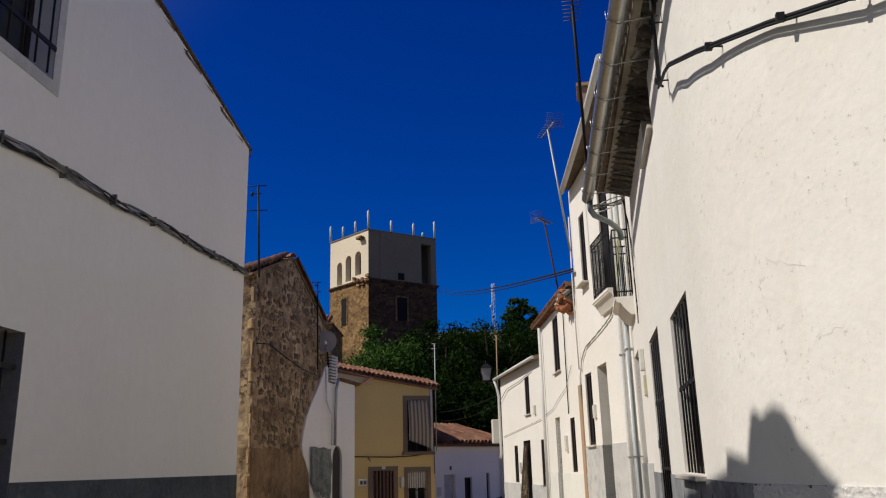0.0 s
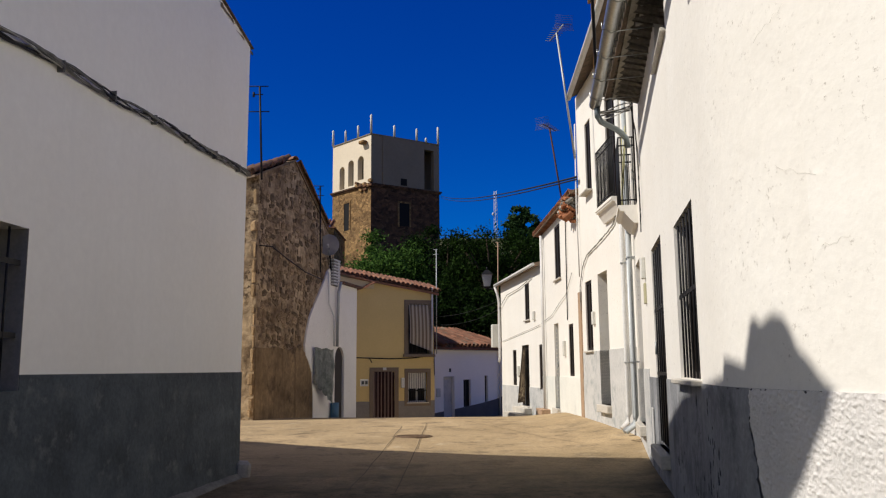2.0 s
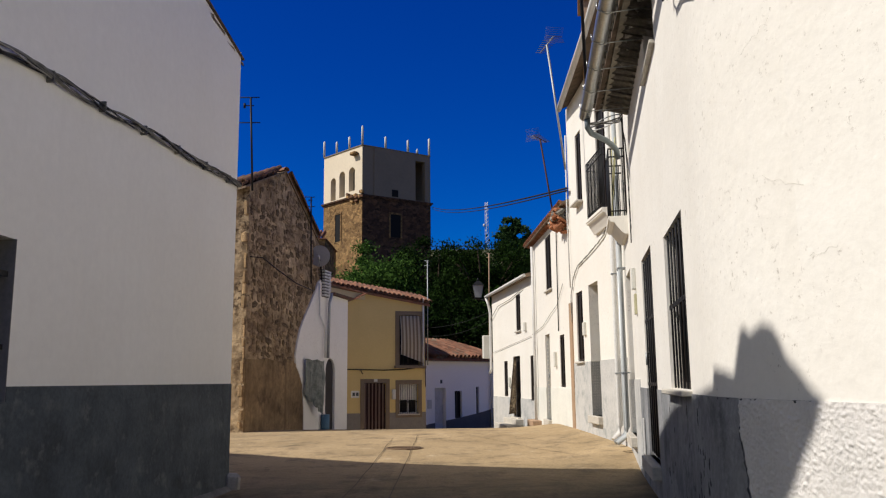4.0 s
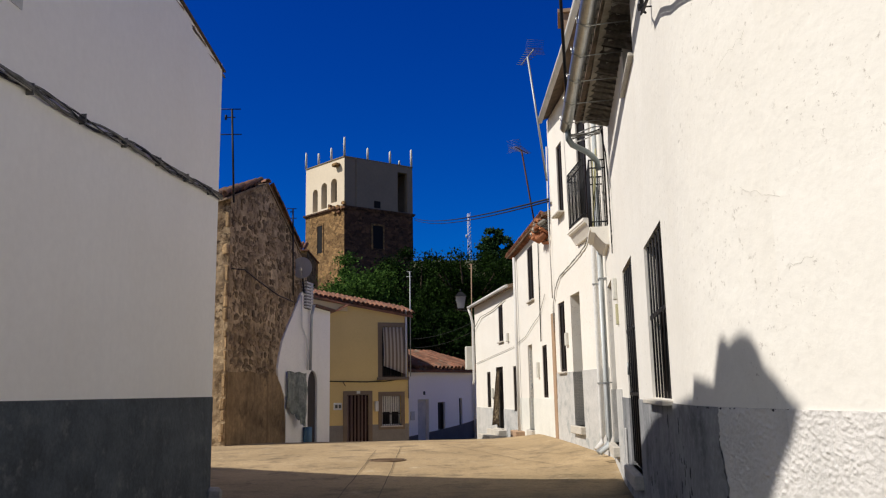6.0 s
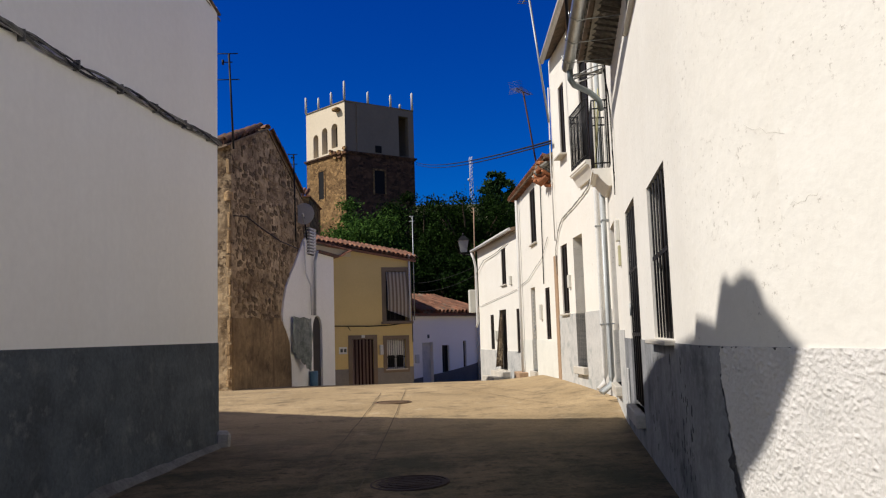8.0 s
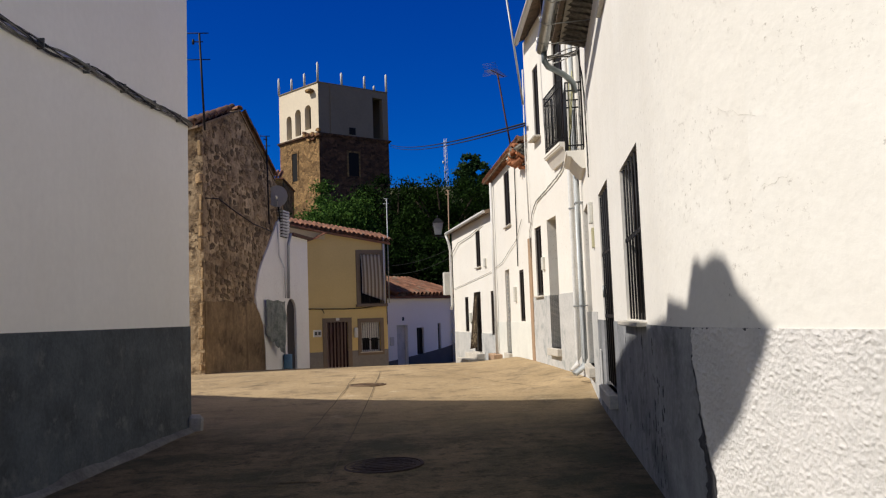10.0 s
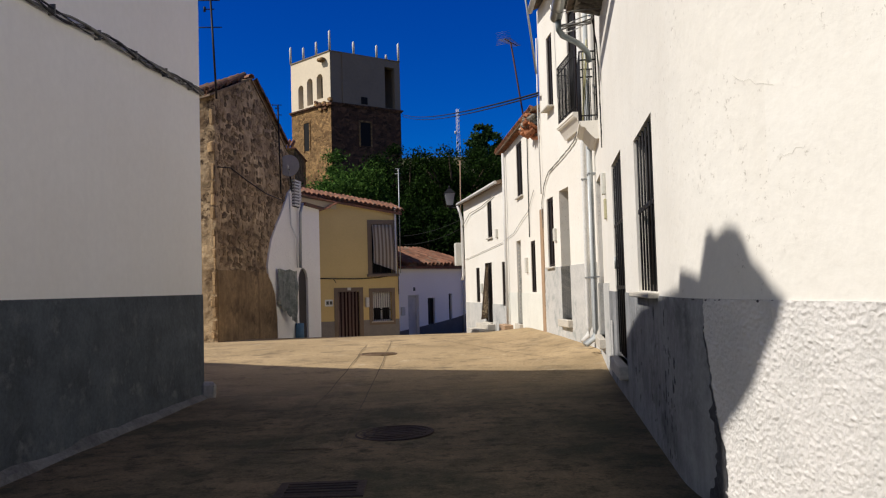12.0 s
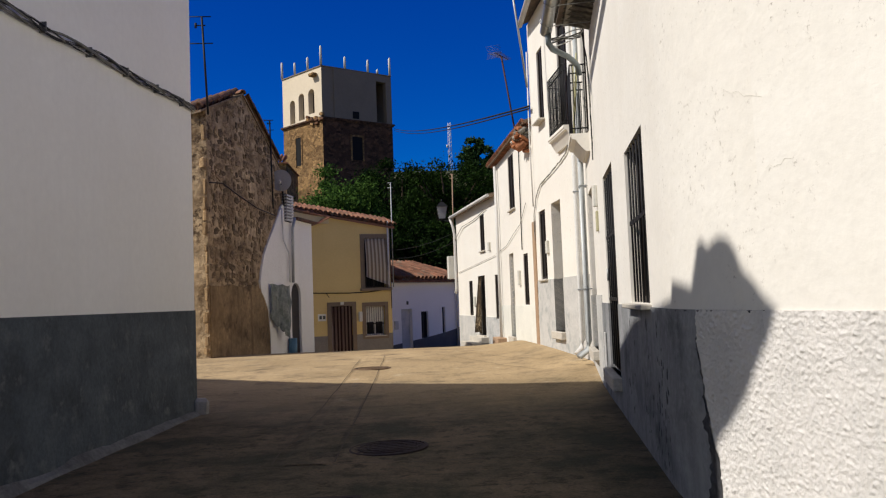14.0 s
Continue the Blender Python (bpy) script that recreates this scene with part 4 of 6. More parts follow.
def wandering(points, amp, seed, steps=7):
    """A cable's way through the points with small random kinks."""
    out = []
    for k, (a, b) in enumerate(zip(points, points[1:])):
        for i in range(steps):
            p = Vector(a).lerp(Vector(b), i / steps)
            q = (k * steps + i) * 0.55
            out.append(p + amp * Vector((noise.noise((q, seed * 3.7, 0)), 0.25 * noise.noise((q, seed * 3.7, 5)), noise.noise((q, seed * 3.7, 9)))))
    return out + [Vector(points[-1])]


def balcony(parent, u0, u1, z, out, rail, bars, mat_slab):
    b = new("balcony")
    b.parent = parent
    bm = bmesh.new()
    prism(bm, [(-0.02, z - 0.26), (0.05, z - 0.26), (out * 0.35, z - 0.22), (out * 0.62, z - 0.13), (out * 0.70, z - 0.09), (out * 0.92, z - 0.075), (out * 0.92, z - 0.05), (out, z - 0.045), (out, z), (-0.02, z)], 0, 1)
    for v in bm.verts:
        x, y, zz = v.co
        v.co = (u0 + (u1 - u0) * y, x, zz)
    part("slab", bm, mat_slab, b)
    for zz in (z + 0.08, z + rail - 0.12, z + rail):
        part("rail", tube([(u0 + 0.04, 0, zz), (u0 + 0.04, out - 0.04, zz), (u1 - 0.04, out - 0.04, zz), (u1 - 0.04, 0, zz)], 0.012, 6), IRON, b)
    for i in range(bars):
        u = u0 + 0.04 + (u1 - u0 - 0.08) * i / (bars - 1)
        part("baluster", tube([(u, out - 0.04, z), (u, out - 0.04, z + rail)], 0.008, 5), IRON, b)
    for i in range(3):
        for u in (u0 + 0.04, u1 - 0.04):
            v = (out - 0.04) * (i + 0.5) / 3
            part("baluster", tube([(u, v, z), (u, v, z + rail)], 0.008, 5), IRON, b)
    return b


def house_b():
    m, L = lean(RW1, RW2)
    t = thing("balcony_house", "two-storey white house with iron balconies, downpipes and a pale grey dado", "house", m)
    m2, L2 = lean(RW2, RW3)
    rel = m.inverted() @ m2
    # near bay
    op = [(1.05, 2.0, 0.42, 2.75), (0.95, 1.95, 3.55, 5.55)]
    part("wall_front", pierced(0, L, 1.2, 7.0, 0.42, op), WHITE, t)
    part("dado", pierced(0, L, -0.4, 1.2, 0.43, op, front=0.012), DADO_PALE, t)
    part("wall_lining", boxes((2.0, 2.01, -0.41, 0.005, 0.42, 1.3)), ROUGHCAST, t)
    door(t, *op[0], 0.36, DOOR_DARK, step=True)
    window(t, *op[1], 0.06, panel=DARK, sill=False)
    balcony(t, 0.95, 2.0, 3.50, 0.27, 1.0, 13, WHITE)
    for k, (ua, ub) in enumerate(((1.15, 1.75), (1.55, 1.25), (1.3, 1.6))):
        part("cane", tube([(ua, 0.20, 3.52), (ub, 0.14 - 0.03 * k, 4.75)], 0.011, 5), CANE, t, "pale yellow cane leaning on the balcony")
    # far bay
    f = new("far_bay")
    f.parent = t
    f.matrix_local = rel
    s = L2 / (RW3[1] - RW2[1])
    uy = lambda y: (y - RW2[1]) * s
    op2 = [(uy(15.8), uy(16.4), 1.56, 2.95), (uy(14.5), uy(15.25), 0.55, 2.98), (uy(15.45), uy(15.95), 4.7, 6.15), (0.6, 1.5, 4.10, 6.1)]
    part("wall_front", pierced(0, L2, 1.54, 7.0, 0.42, op2), WHITE, f)
    part("dado", pierced(0, L2, -0.4, 1.54, 0.43, op2, front=0.012), DADO_PALE, f)
    part("wall_lining", boxes((op2[1][1], op2[1][1] + 0.004, -0.41, 0.004, 0.55, 1.54)), ROUGHCAST, f)
    for o, kw in ((op2[0], dict(panel=DARK)), (op2[2], dict(panel=DARK, sill_out=0.14))):
        w = window(f, *o, 0.05, **kw)
    w = window(f, *op2[3], 0.05, panel=DARK, sill=False)
    d = door(f, *op2[1], 0.36, SHUTTER)
    balcony(f, 0.45, 1.68, 4.06, 0.20, 1.05, 16, WHITE)
    part("brown_strip", boxes((L2 + 0.02, L2 + 0.30, -0.1, 0.025, -0.3, 2.8)), BROWN_POST, f)
    part("letter_box", boxes((uy(15.55), uy(15.7), 0, 0.05, 2.05, 2.3), bevel=0.006), PAPER, f)
    backing(t, 0, L, 0, 6.9)
    backing(f, 0, L2, 0, 6.9)
    inv = m.inverted()
    c = [inv @ Vector(p) for p in ((*RW1, 0), (9.5, 10.0, 0), (9.5, 18.0, 0), (*RW3, 0))]
    bm = bmesh.new()
    for a, b in zip(c, c[1:]):
        bm.faces.new([bm.verts.new(q) for q in ((a.x, a.y, -0.5), (b.x, b.y, -0.5), (b.x, b.y, 7.0), (a.x, a.y, 7.0))])
    part("rear_wall", bm, WHITE, t)
    # roof with eave and gutter
    ov = [inv @ Vector(p) for p in ((2.30, 10.6, 6.98), (2.40, 12.7, 6.98), (2.50, 16.62, 6.98))]
    back = [inv @ Vector(p) for p in ((6.0, 10.3, 8.4), (6.0, 12.7, 8.4), (6.0, 16.8, 8.4))]
    bm = bmesh.new()
    rows = [[bm.verts.new(q) for q in (o, o + Vector((0, 0, 0.1)), k + Vector((0, 0, 0.1)), k)] for o, k in zip(ov, back)]
    for a, b in zip(rows, rows[1:]):
        for i in range(4):
            bm.faces.new((a[i], b[i], b[(i + 1) % 4], a[(i + 1) % 4]))
    bm.faces.new(rows[0])
    bm.faces.new(rows[-1])
    part("roof", bm, TILE_OLD, t)
    part("gutter", tube([p + Vector((0, 0.05, -0.01)) for p in ov], 0.06, 10), PIPE_WHITE, t)
    ch = inv @ Vector((2.95, 14.6, 7.0))
    part("chimney", boxes((ch.x - 0.3, ch.x + 0.3, ch.y - 0.3, ch.y + 0.3, 7.0, 8.35), (ch.x - 0.36, ch.x + 0.36, ch.y - 0.36, ch.y + 0.36, 8.35, 8.42)), BROWN_POST, t)
    for j, (u, v, r, mat, zt, kick) in enumerate(((2.06, 0.08, 0.036, PIPE_GREY, 6.9, 0.16), (2.22, 0.09, 0.036, ZINC, 4.1, 0.18), (2.75, 0.15, 0.044, PIPE_WHITE, 6.9, 0.12))):
        pipe(t, [(u, v, zt), (u, v, 0.5), (u - 0.02, v + 0.03, 0.36), (u - 0.06, v + kick, 0.26)], r, mat, "downpipe", [(u, v, z) for z in (1.3, 2.9)])
    # the far bay's parts belong to the house itself
    for ob in list(f.children):
        ob.parent = t
        ob.matrix_basis = rel @ ob.matrix_basis
    bpy.data.objects.remove(f)
    # cables swagged between the balconies
    cb = thing("wall_cable", "loose grey cables looping along the white facade", "cable", m2)
    for q in range(6):
        part("cable", tube(wandering([(0.75, 0.03, 3.86), (1.1, 0.03, 3.68), (1.92, 0.03, 3.58), (3.3, 0.03, 3.46), (3.7, 0.03, 3.28), (4.0, 0.03, 2.95), (4.05, 0.03, 2.4 + 0.1 * q)], 0.035, q), 0.0065, 5), (CABLE_PALE, CABLE_GREY, CABLE_PALE)[q % 3], cb)
    part("cable", tube([(uy(16.66), 0.05, 6.4), (uy(16.70), 0.06, 4.6), (uy(16.66), 0.05, 3.1)], 0.014, 6), PIPE_WHITE, cb)


def house_c():
    m, L = lean(RW3, RW4)
    t = thing("white_house", "two-storey white house with crumbling tiled eave corner", "house", m)
    s = L / (RW4[1] - RW3[1])
    uy = lambda y: (y - RW3[1]) * s
    op = [(uy(19.15), uy(19.95), 3.38, 4.72), (uy(19.7), uy(20.35), 0.25, 2.32), (uy(17.8), uy(18.35), 1.04, 2.2)]
    part("wall_front", pierced(0, L, 1.02, 4.95, 0.4, op), WHITE, t)
    part("dado", pierced(0, L, -0.5, 1.02, 0.41, op, front=0.012), DADO_WHITE, t)
    window(t, *op[0], 0.04, panel=DARK)
    window(t, *op[2], 0.04, panel=DARK, sill=False)
    d = door(t, *op[1], 0.12, SHUTTER, step=True)
    part("door_strip_curtain", boxes(*[(op[1][1] - 0.14, op[1][1] - 0.10, -0.05, -0.02, 0.4 + 0.1 * i, 0.47 + 0.1 * i) for i in range(18)]), PIPE_WHITE, d)
    part("letter_box", boxes((uy(18.75), uy(18.9), 0, 0.06, 1.5, 1.85), bevel=0.008), PAPER, t)
    part("brick_step", boxes((uy(21.2), uy(22.2), 0.0, 0.25, -0.2, 0.16), bevel=0.012), BROWN_POST, t)
    backing(t, 0, L, 0, 4.8)
    inv = m.inverted()
    c = [inv @ Vector(p) for p in ((*RW3, 0), (9.5, 18.0, 0), (9.0, 23.0, 0), (*RW4, 0))]
    bm = bmesh.new()
    for a, b in zip(c, c[1:]):
        bm.faces.new([bm.verts.new(q) for q in ((a.x, a.y, -1), (b.x, b.y, -1), (b.x, b.y, 4.95), (a.x, a.y, 4.95))])
    part("rear_wall", bm, WHITE, t)
    bm = bmesh.new()
    prism(bm, [(0.17, 4.90), (0.17, 4.96), (-4.0, 6.5), (-4.0, 6.4), (0.0, 4.93)], 0, L + 0.1)
    for v in bm.verts:
        v.co = (v.co.y, v.co.x, v.co.z)
    part("roof", bm, TILE_OLD, t)
    tile = finish(tile_shape(0.1, 0.46), "eave_tile", TERRACOTTA)
    rnd = random.Random(8)
    for i in range(int(L / 0.2)):
        for j in range(2):
            part("eave_tile", tile, None, t, m=Matrix.Translation((0.1 + 0.2 * i + rnd.uniform(-0.02, 0.02), 0.23 - 0.36 * j, 4.93 + 0.125 * j)) @ pose(0, 0, 0, -18, 0, 180 + rnd.uniform(-4, 4)))
    # crumbled brick end of the eave
    for i in range(46):
        k = rnd.random()
        part("brick", boxes((-0.11, 0.11, -0.06, 0.06, -0.035, 0.035), bevel=0.012), BRICK_ORANGE if i % 4 else EAVE_MORTAR, t,
             m=Matrix.Translation((0.12 + 0.65 * k + rnd.uniform(-0.08, 0.08), 0.06 + rnd.uniform(-0.05, 0.16), 4.90 - rnd.random() * (0.62 - 0.25 * k))) @ pose(0, 0, 0, rnd.uniform(-30, 30), rnd.uniform(-35, 35), rnd.uniform(40, 140)))
    pipe(t, [(L - 0.75, 0.08, 4.8), (L - 0.75, 0.08, 2.5), (L - 0.75, 0.08, 0.1)], 0.04, PIPE_WHITE, "downpipe")
    cb = thing("wall_cable", "thin dark cable tacked along the white facade", "cable", m)
    part("cable", tube([(uy(17.6), 0.03, 3.3), (uy(18.4), 0.03, 2.9), (uy(19.4), 0.03, 2.75), (uy(20.5), 0.03, 2.55), (uy(22.3), 0.03, 2.45)], 0.007, 5), CABLE_PALE, cb)
    part("cable", tube([(uy(18.2), 0.03, 4.6), (uy(18.25), 0.03, 3.6), (uy(18.3), 0.03, 2.3)], 0.013, 5), IRON, cb)


def house_d():
    m, L = lean(RW4, RW5)
    t = thing("white_house", "low white house with grey dado, metal eave and narrow doors", "house", m)
    s = L / (RW5[1] - RW4[1])
    uy = lambda y: (y - RW4[1]) * s
    op = [(uy(23.8), uy(24.36), 2.66, 3.75), (uy(25.7), uy(26.2), 0.7, 1.81), (uy(24.0), uy(24.9), 0.12, 1.92), (0.03, 0.36, 0.64, 1.88)]
    part("wall_front", pierced(0, L, 0.68, 4.1, 0.4, op), WHITE, t)
    part("dado", pierced(0, L, -1.2, 0.68, 0.41, op, front=0.012), DADO_PALE, t)
    window(t, *op[0], 0.04, panel=DARK)
    window(t, *op[1], 0.04, panel=DARK, sill=False)
    window(t, *op[3], 0.04, panel=DARK, sill=False)
    door(t, *op[2], 0.08, DOOR_DARK)
    for i in range(2):
        part("entry_step", boxes((uy(23.7), uy(25.3), 0, 0.25 + 0.28 * i, -0.6, 0.08 - 0.15 * i), bevel=0.012), SILL, t)
    # heavy patterned curtain that swings out of the doorway
    bm = bmesh.new()
    g = []
    for i in range(13):
        a = i / 12
        row = []
        for jj in range(9):
            b = jj / 8
            half = 0.14 + 0.26 * b ** 0.8
            u = (op[2][0] + op[2][1]) / 2 + 0.05 + (a - 0.5) * 2 * half
            row.append(bm.verts.new((u, 0.03 + 0.10 * b + 0.03 * math.sin(a * 14) * (0.4 + b), 1.90 - 1.72 * b + 0.04 * math.sin(a * 3.1) * b)))
        g.append(row)
    for i in range(12):
        for jj in range(8):
            f = bm.faces.new((g[i][jj], g[i + 1][jj], g[i + 1][jj + 1], g[i][jj + 1]))
            f.smooth = True
    bmesh.ops.solidify(bm, geom=bm.faces[:], thickness=0.012)
    part("door_curtain", bm, PATTERN, t, "brown patterned curtain over the doorway")
    part("letter_box", boxes((uy(25.25), uy(25.45), 0, 0.06, 1.0, 1.3), bevel=0.008), PAPER, t)
    part("junction_box", boxes((uy(23.1), uy(23.25), 0, 0.06, 2.6, 2.85), bevel=0.008), PAPER, t)
    part("cabinet", boxes((L - 0.02, L + 0.25, 0.02, 0.32, 1.95, 2.75), bevel=0.015), PAPER, t, "white wall-hung equipment cabinet")
    backing(t, 0, L, -0.3, 4.0)
    inv = m.inverted()
    c = [inv @ Vector(p) for p in ((*RW4, 0), (9.0, 23.0, 0), (8.0, 29.5, 0), (*RW5, 0))]
    bm = bmesh.new()
    for a, b in zip(c, c[1:]):
        bm.faces.new([bm.verts.new(q) for q in ((a.x, a.y, -1.5), (b.x, b.y, -1.5), (b.x, b.y, 4.1), (a.x, a.y, 4.1))])
    part("rear_wall", bm, WHITE, t)
    bm = bmesh.new()
    prism(bm, [(0.17, 4.06), (0.17, 4.16), (-4.0, 5.4), (-4.0, 5.3), (0.0, 4.1)], 0.02, L + 0.05)
    for v in bm.verts:
        v.co = (v.co.y, v.co.x, v.co.z)
    part("roof", bm, TILE_OLD, t)
    part("gutter", tube([(0.02, 0.2, 4.12), (L + 0.08, 0.2, 4.10)], 0.05, 8), PIPE_WHITE, t)
    pipe(t, [(L + 0.02, 0.2, 4.05), (L, 0.12, 3.8), (L - 0.02, 0.07, 3.5), (L - 0.02, 0.07, 1.6), (L + 0.03, 0.10, 1.45)], 0.045, PIPE_WHITE, "downpipe")
    cb = thing("wall_cable", "thin cable tacked under the metal eave", "cable", m)
    part("cable", tube([(0.1, 0.03, 2.42), (1.2, 0.03, 2.36), (2.4, 0.03, 2.3), (L - 0.3, 0.03, 2.15)], 0.007, 5), CABLE_PALE, cb)
    part("cable", tube([(1.0, 0.03, 3.85), (2.6, 0.04, 3.7), (4.4, 0.05, 3.65), (L, 0.06, 3.3)], 0.012, 5), CABLE_PALE, cb)
    # street lantern on a bracket
    w = Vector((1.11, 28.5, 4.12))
    lantern = thing("street_lantern", "black four-sided street lantern with pale glass on a wall bracket", "street lamp", pose(w.x, w.y, w.z))
    def frustum(r0, r1, z0, z1):
        bm = bmesh.new()
        a = [bm.verts.new((r0 * sx, r0 * sy, z0)) for sx, sy in ((-1, -1), (1, -1), (1, 1), (-1, 1))]
        b = [bm.verts.new((r1 * sx, r1 * sy, z1)) for sx, sy in ((-1, -1), (1, -1), (1, 1), (-1, 1))]
        bm.faces.new(a[::-1])
        bm.faces.new(b)
        for i in range(4):
            bm.faces.new((a[i], a[(i + 1) % 4], b[(i + 1) % 4], b[i]))
        return bm
    part("lamp_glass", frustum(0.11, 0.18, 0.0, 0.42), LAMP_GLASS, lantern)
    part("cap", frustum(0.21, 0.06, 0.42, 0.6), IRON, lantern)
    part("finial", tube([(0, 0, 0.6), (0, 0, 0.7)], 0.03, 6), IRON, lantern)
    part("base_ring", frustum(0.10, 0.14, -0.06, 0.0), IRON, lantern)
    inv2 = Matrix.Translation(-w)
    part("bracket", tube([(0, 0, -0.05), (0.2, -0.25, -0.12), (0.55, -0.5, 0.05), (m @ Vector((L, 0.05, 4.0))) - w], 0.02, 6), IRON, lantern)


house_a()
house_b()
house_c()
house_d()


# ---- the stone house ----
def stone_house():
    m, L = lean((-3.62, 23.5), (-4.66, 18.5))     # gable end, from its far corner to the near one
    m = m @ Matrix.Scale(1, 4)
    t = thing("stone_house", "old brown rubble-stone house with a clay-tiled gable roof", "house", m)
    flip = -1 if (m.to_3x3() @ Vector((0, 1, 0))).x < 0 else 1
    ez, fz, az, ua = 5.82, 4.95, 6.70, 3.04     # near eave, far eave, apex height and place
    outline = [(0, fz), (0.62, 5.25), (1.2, 5.86), (ua, az), (L, ez)]
    gable = lambda u: float(np.interp(u, [p[0] for p in outline], [p[1] for p in outline]))
    bm = bmesh.new()
    prism(bm, [(0, -1), (L, -1)] + outline[::-1], 0, -0.5 * flip)
    part("gable_wall", bm, MORTAR, t)
    # lower render, streaked
    bm = bmesh.new()
    edge = [(L - 0.02, 1.75)] + [(L - 0.3 - 0.4 * i, 1.75 + 0.12 * noise.noise((i * 1.7, 0, 2))) for i in range(int((L - 2.1) / 0.4))]
    prism(bm, [(1.50, -1), (L - 0.01, -1)] + edge + [(1.85, 1.58), (1.65, 1.2)], 0.0, 0.035 * flip)
    part("render_patch", bm, OLD_PLASTER, t, "stained ochre render on the lower wall")
    bm = bmesh.new()
    prism(bm, [(1.56, -1), (1.60, 0.5), (1.72, 1.15), (1.95, 1.45), (2.15, 1.62), (2.22, 1.87), (2.12, 2.2), (1.93, 2.6), (1.62, 2.97), (1.27, 3.30), (0.97, 3.62), (0.60, 4.05), (0.0, 4.35), (0.0, -1)], 0.0, 0.05 * flip)
    part("whitewash_patch", bm, WHITE, t, "whitewash brushed over the far corner of the rubble wall")
    # rubble stones
    rnd = random.Random(21)
    shapes = []
    for k in range(10):
        bm = bmesh.new()
        n = rnd.choice((4, 5, 5, 6))
        ring = [(math.cos(2 * math.pi * (i + 0.5) / n + rnd.uniform(-0.2, 0.2)) * rnd.uniform(0.5, 0.68), math.sin(2 * math.pi * (i + 0.5) / n + rnd.uniform(-0.2, 0.2)) * rnd.uniform(0.5, 0.68)) for i in range(n)]
        a = [bm.verts.new((x, -0.5, z)) for x, z in ring]
        b = [bm.verts.new((x * 0.86, 0.5 + rnd.uniform(-0.25, 0.1), z * 0.86)) for x, z in ring]
        bm.faces.new(b)
        for i in range(n):
            bm.faces.new((a[i], a[(i + 1) % n], b[(i + 1) % n], b[i]))
        shapes.append(finish(bm, "stone", STONE))
    spots = []
    z = 1.80
    while z < az - 0.1:
        h = rnd.uniform(0.09, 0.22)
        u = 0.06 + rnd.uniform(0, 0.15)
        while u < L - 0.1:
            w = rnd.choice((0.08, 0.11, 0.15, 0.2, 0.27, 0.38)) * rnd.uniform(0.85, 1.2)
            zz = z + h / 2 + rnd.uniform(-0.06, 0.06)
            if rnd.random() < 0.80 and not (u < 2.3 and zz < 4.5 - u * 1.0) and zz + h / 2 < gable(u) - 0.05 and u + w < L - 0.02:
                spots.append((u + w / 2, zz, w * rnd.uniform(0.8, 1.05), h * rnd.uniform(0.8, 1.1), rnd.uniform(-16, 16), rnd.uniform(0.15, 0.75)))
            u += w + rnd.choice((0.0, 0.02, 0.05))
        z += h + rnd.choice((0.0, 0.01, 0.03))
    spots.sort(key=lambda p: -p[0])
    jv, jf = [], []
    for n, (u, zz, w, h, tilt, dep) in enumerate(spots):
        mm = Matrix.Translation((u, 0.004 * flip, zz)) @ pose(0, 0, 0, 0, tilt, 0) @ Matrix.Diagonal((w, 0.05 * flip * dep, h, 1))
        me = rnd.choice(shapes)
        if n < 300:
            part("stone", me, None, t, m=mm)
        else:
            off = len(jv)
            jv += [(mm @ v.co)[:] for v in me.vertices]
            jf += [[off + q for q in p.vertices] for p in me.polygons]
    if jv:
        me = bpy.data.meshes.new("small_stones")
        me.from_pydata(jv, [], jf)
        me.materials.append(STONE)
        part("small_stones", me, None, t)["kind"] = "stuff"
    # the sunlit front, with dressed corner blocks
    near = m @ Vector((L, 0, 0))
    m2, L2 = lean((near.x, near.y), (near.x - 4.9, near.y + 4.2))
    f = new("front_wall")
    f.parent = t
    f.matrix_local = m.inverted() @ m2
    side = -1 if (m2.to_3x3() @ Vector((0, 1, 0))).y > 0 else 1
    # the sharp corner is mitred, so that the wall ends behind the gable's face
    bm = bmesh.new()
    foot = [(0.0, 0.0), (L2, 0.0), (L2, -0.5 * side), (0.34, -0.5 * side)]
    lo, hi = [bm.verts.new((*p, -1)) for p in foot], [bm.verts.new((*p, ez - 0.10)) for p in foot]
    bm.faces.new(lo)
    bm.faces.new(hi[::-1])
    for i in range(4):
        bm.faces.new((lo[i], lo[(i + 1) % 4], hi[(i + 1) % 4], hi[i]))
    part("wall_body", bm, MORTAR, f)
    q = []
    for k in range(6):
        bm = boxes((-0.5, 0.5, -0.5, 0.5, -0.5, 0.5), bevel=0.07)
        for v in bm.verts:
            v.co += Vector((rnd.uniform(-0.06, 0.06), rnd.uniform(-0.15, 0.15), rnd.uniform(-0.06, 0.06)))
        q.append(finish(bm, "block", QUOIN))
    z = 0.0
    while z < ez - 0.35:
        h = rnd.uniform(0.14, 0.4)
        u = 0.005
        while u < 1.5:
            w = rnd.uniform(0.22, 0.66)
            if rnd.random() < 0.85:
                part("block", rnd.choice(q), None, f, m=Matrix.Translation((u + w / 2, 0.01 * side, z + h / 2 + rnd.uniform(-0.03, 0.03))) @ pose(0, 0, 0, 0, rnd.uniform(-5, 5), 0) @ Matrix.Diagonal((w * 0.93, 0.10 * rnd.uniform(0.3, 1.4), h * rnd.uniform(0.8, 1.0), 1)))
            u += w
        z += h
    # back walls
    bm = bmesh.new()
    wl = [m.inverted() @ Vector(p) for p in ((-3.62, 23.5, 0), (-8.4, 27.6, 0), (-9.5, 22.7, 0))]
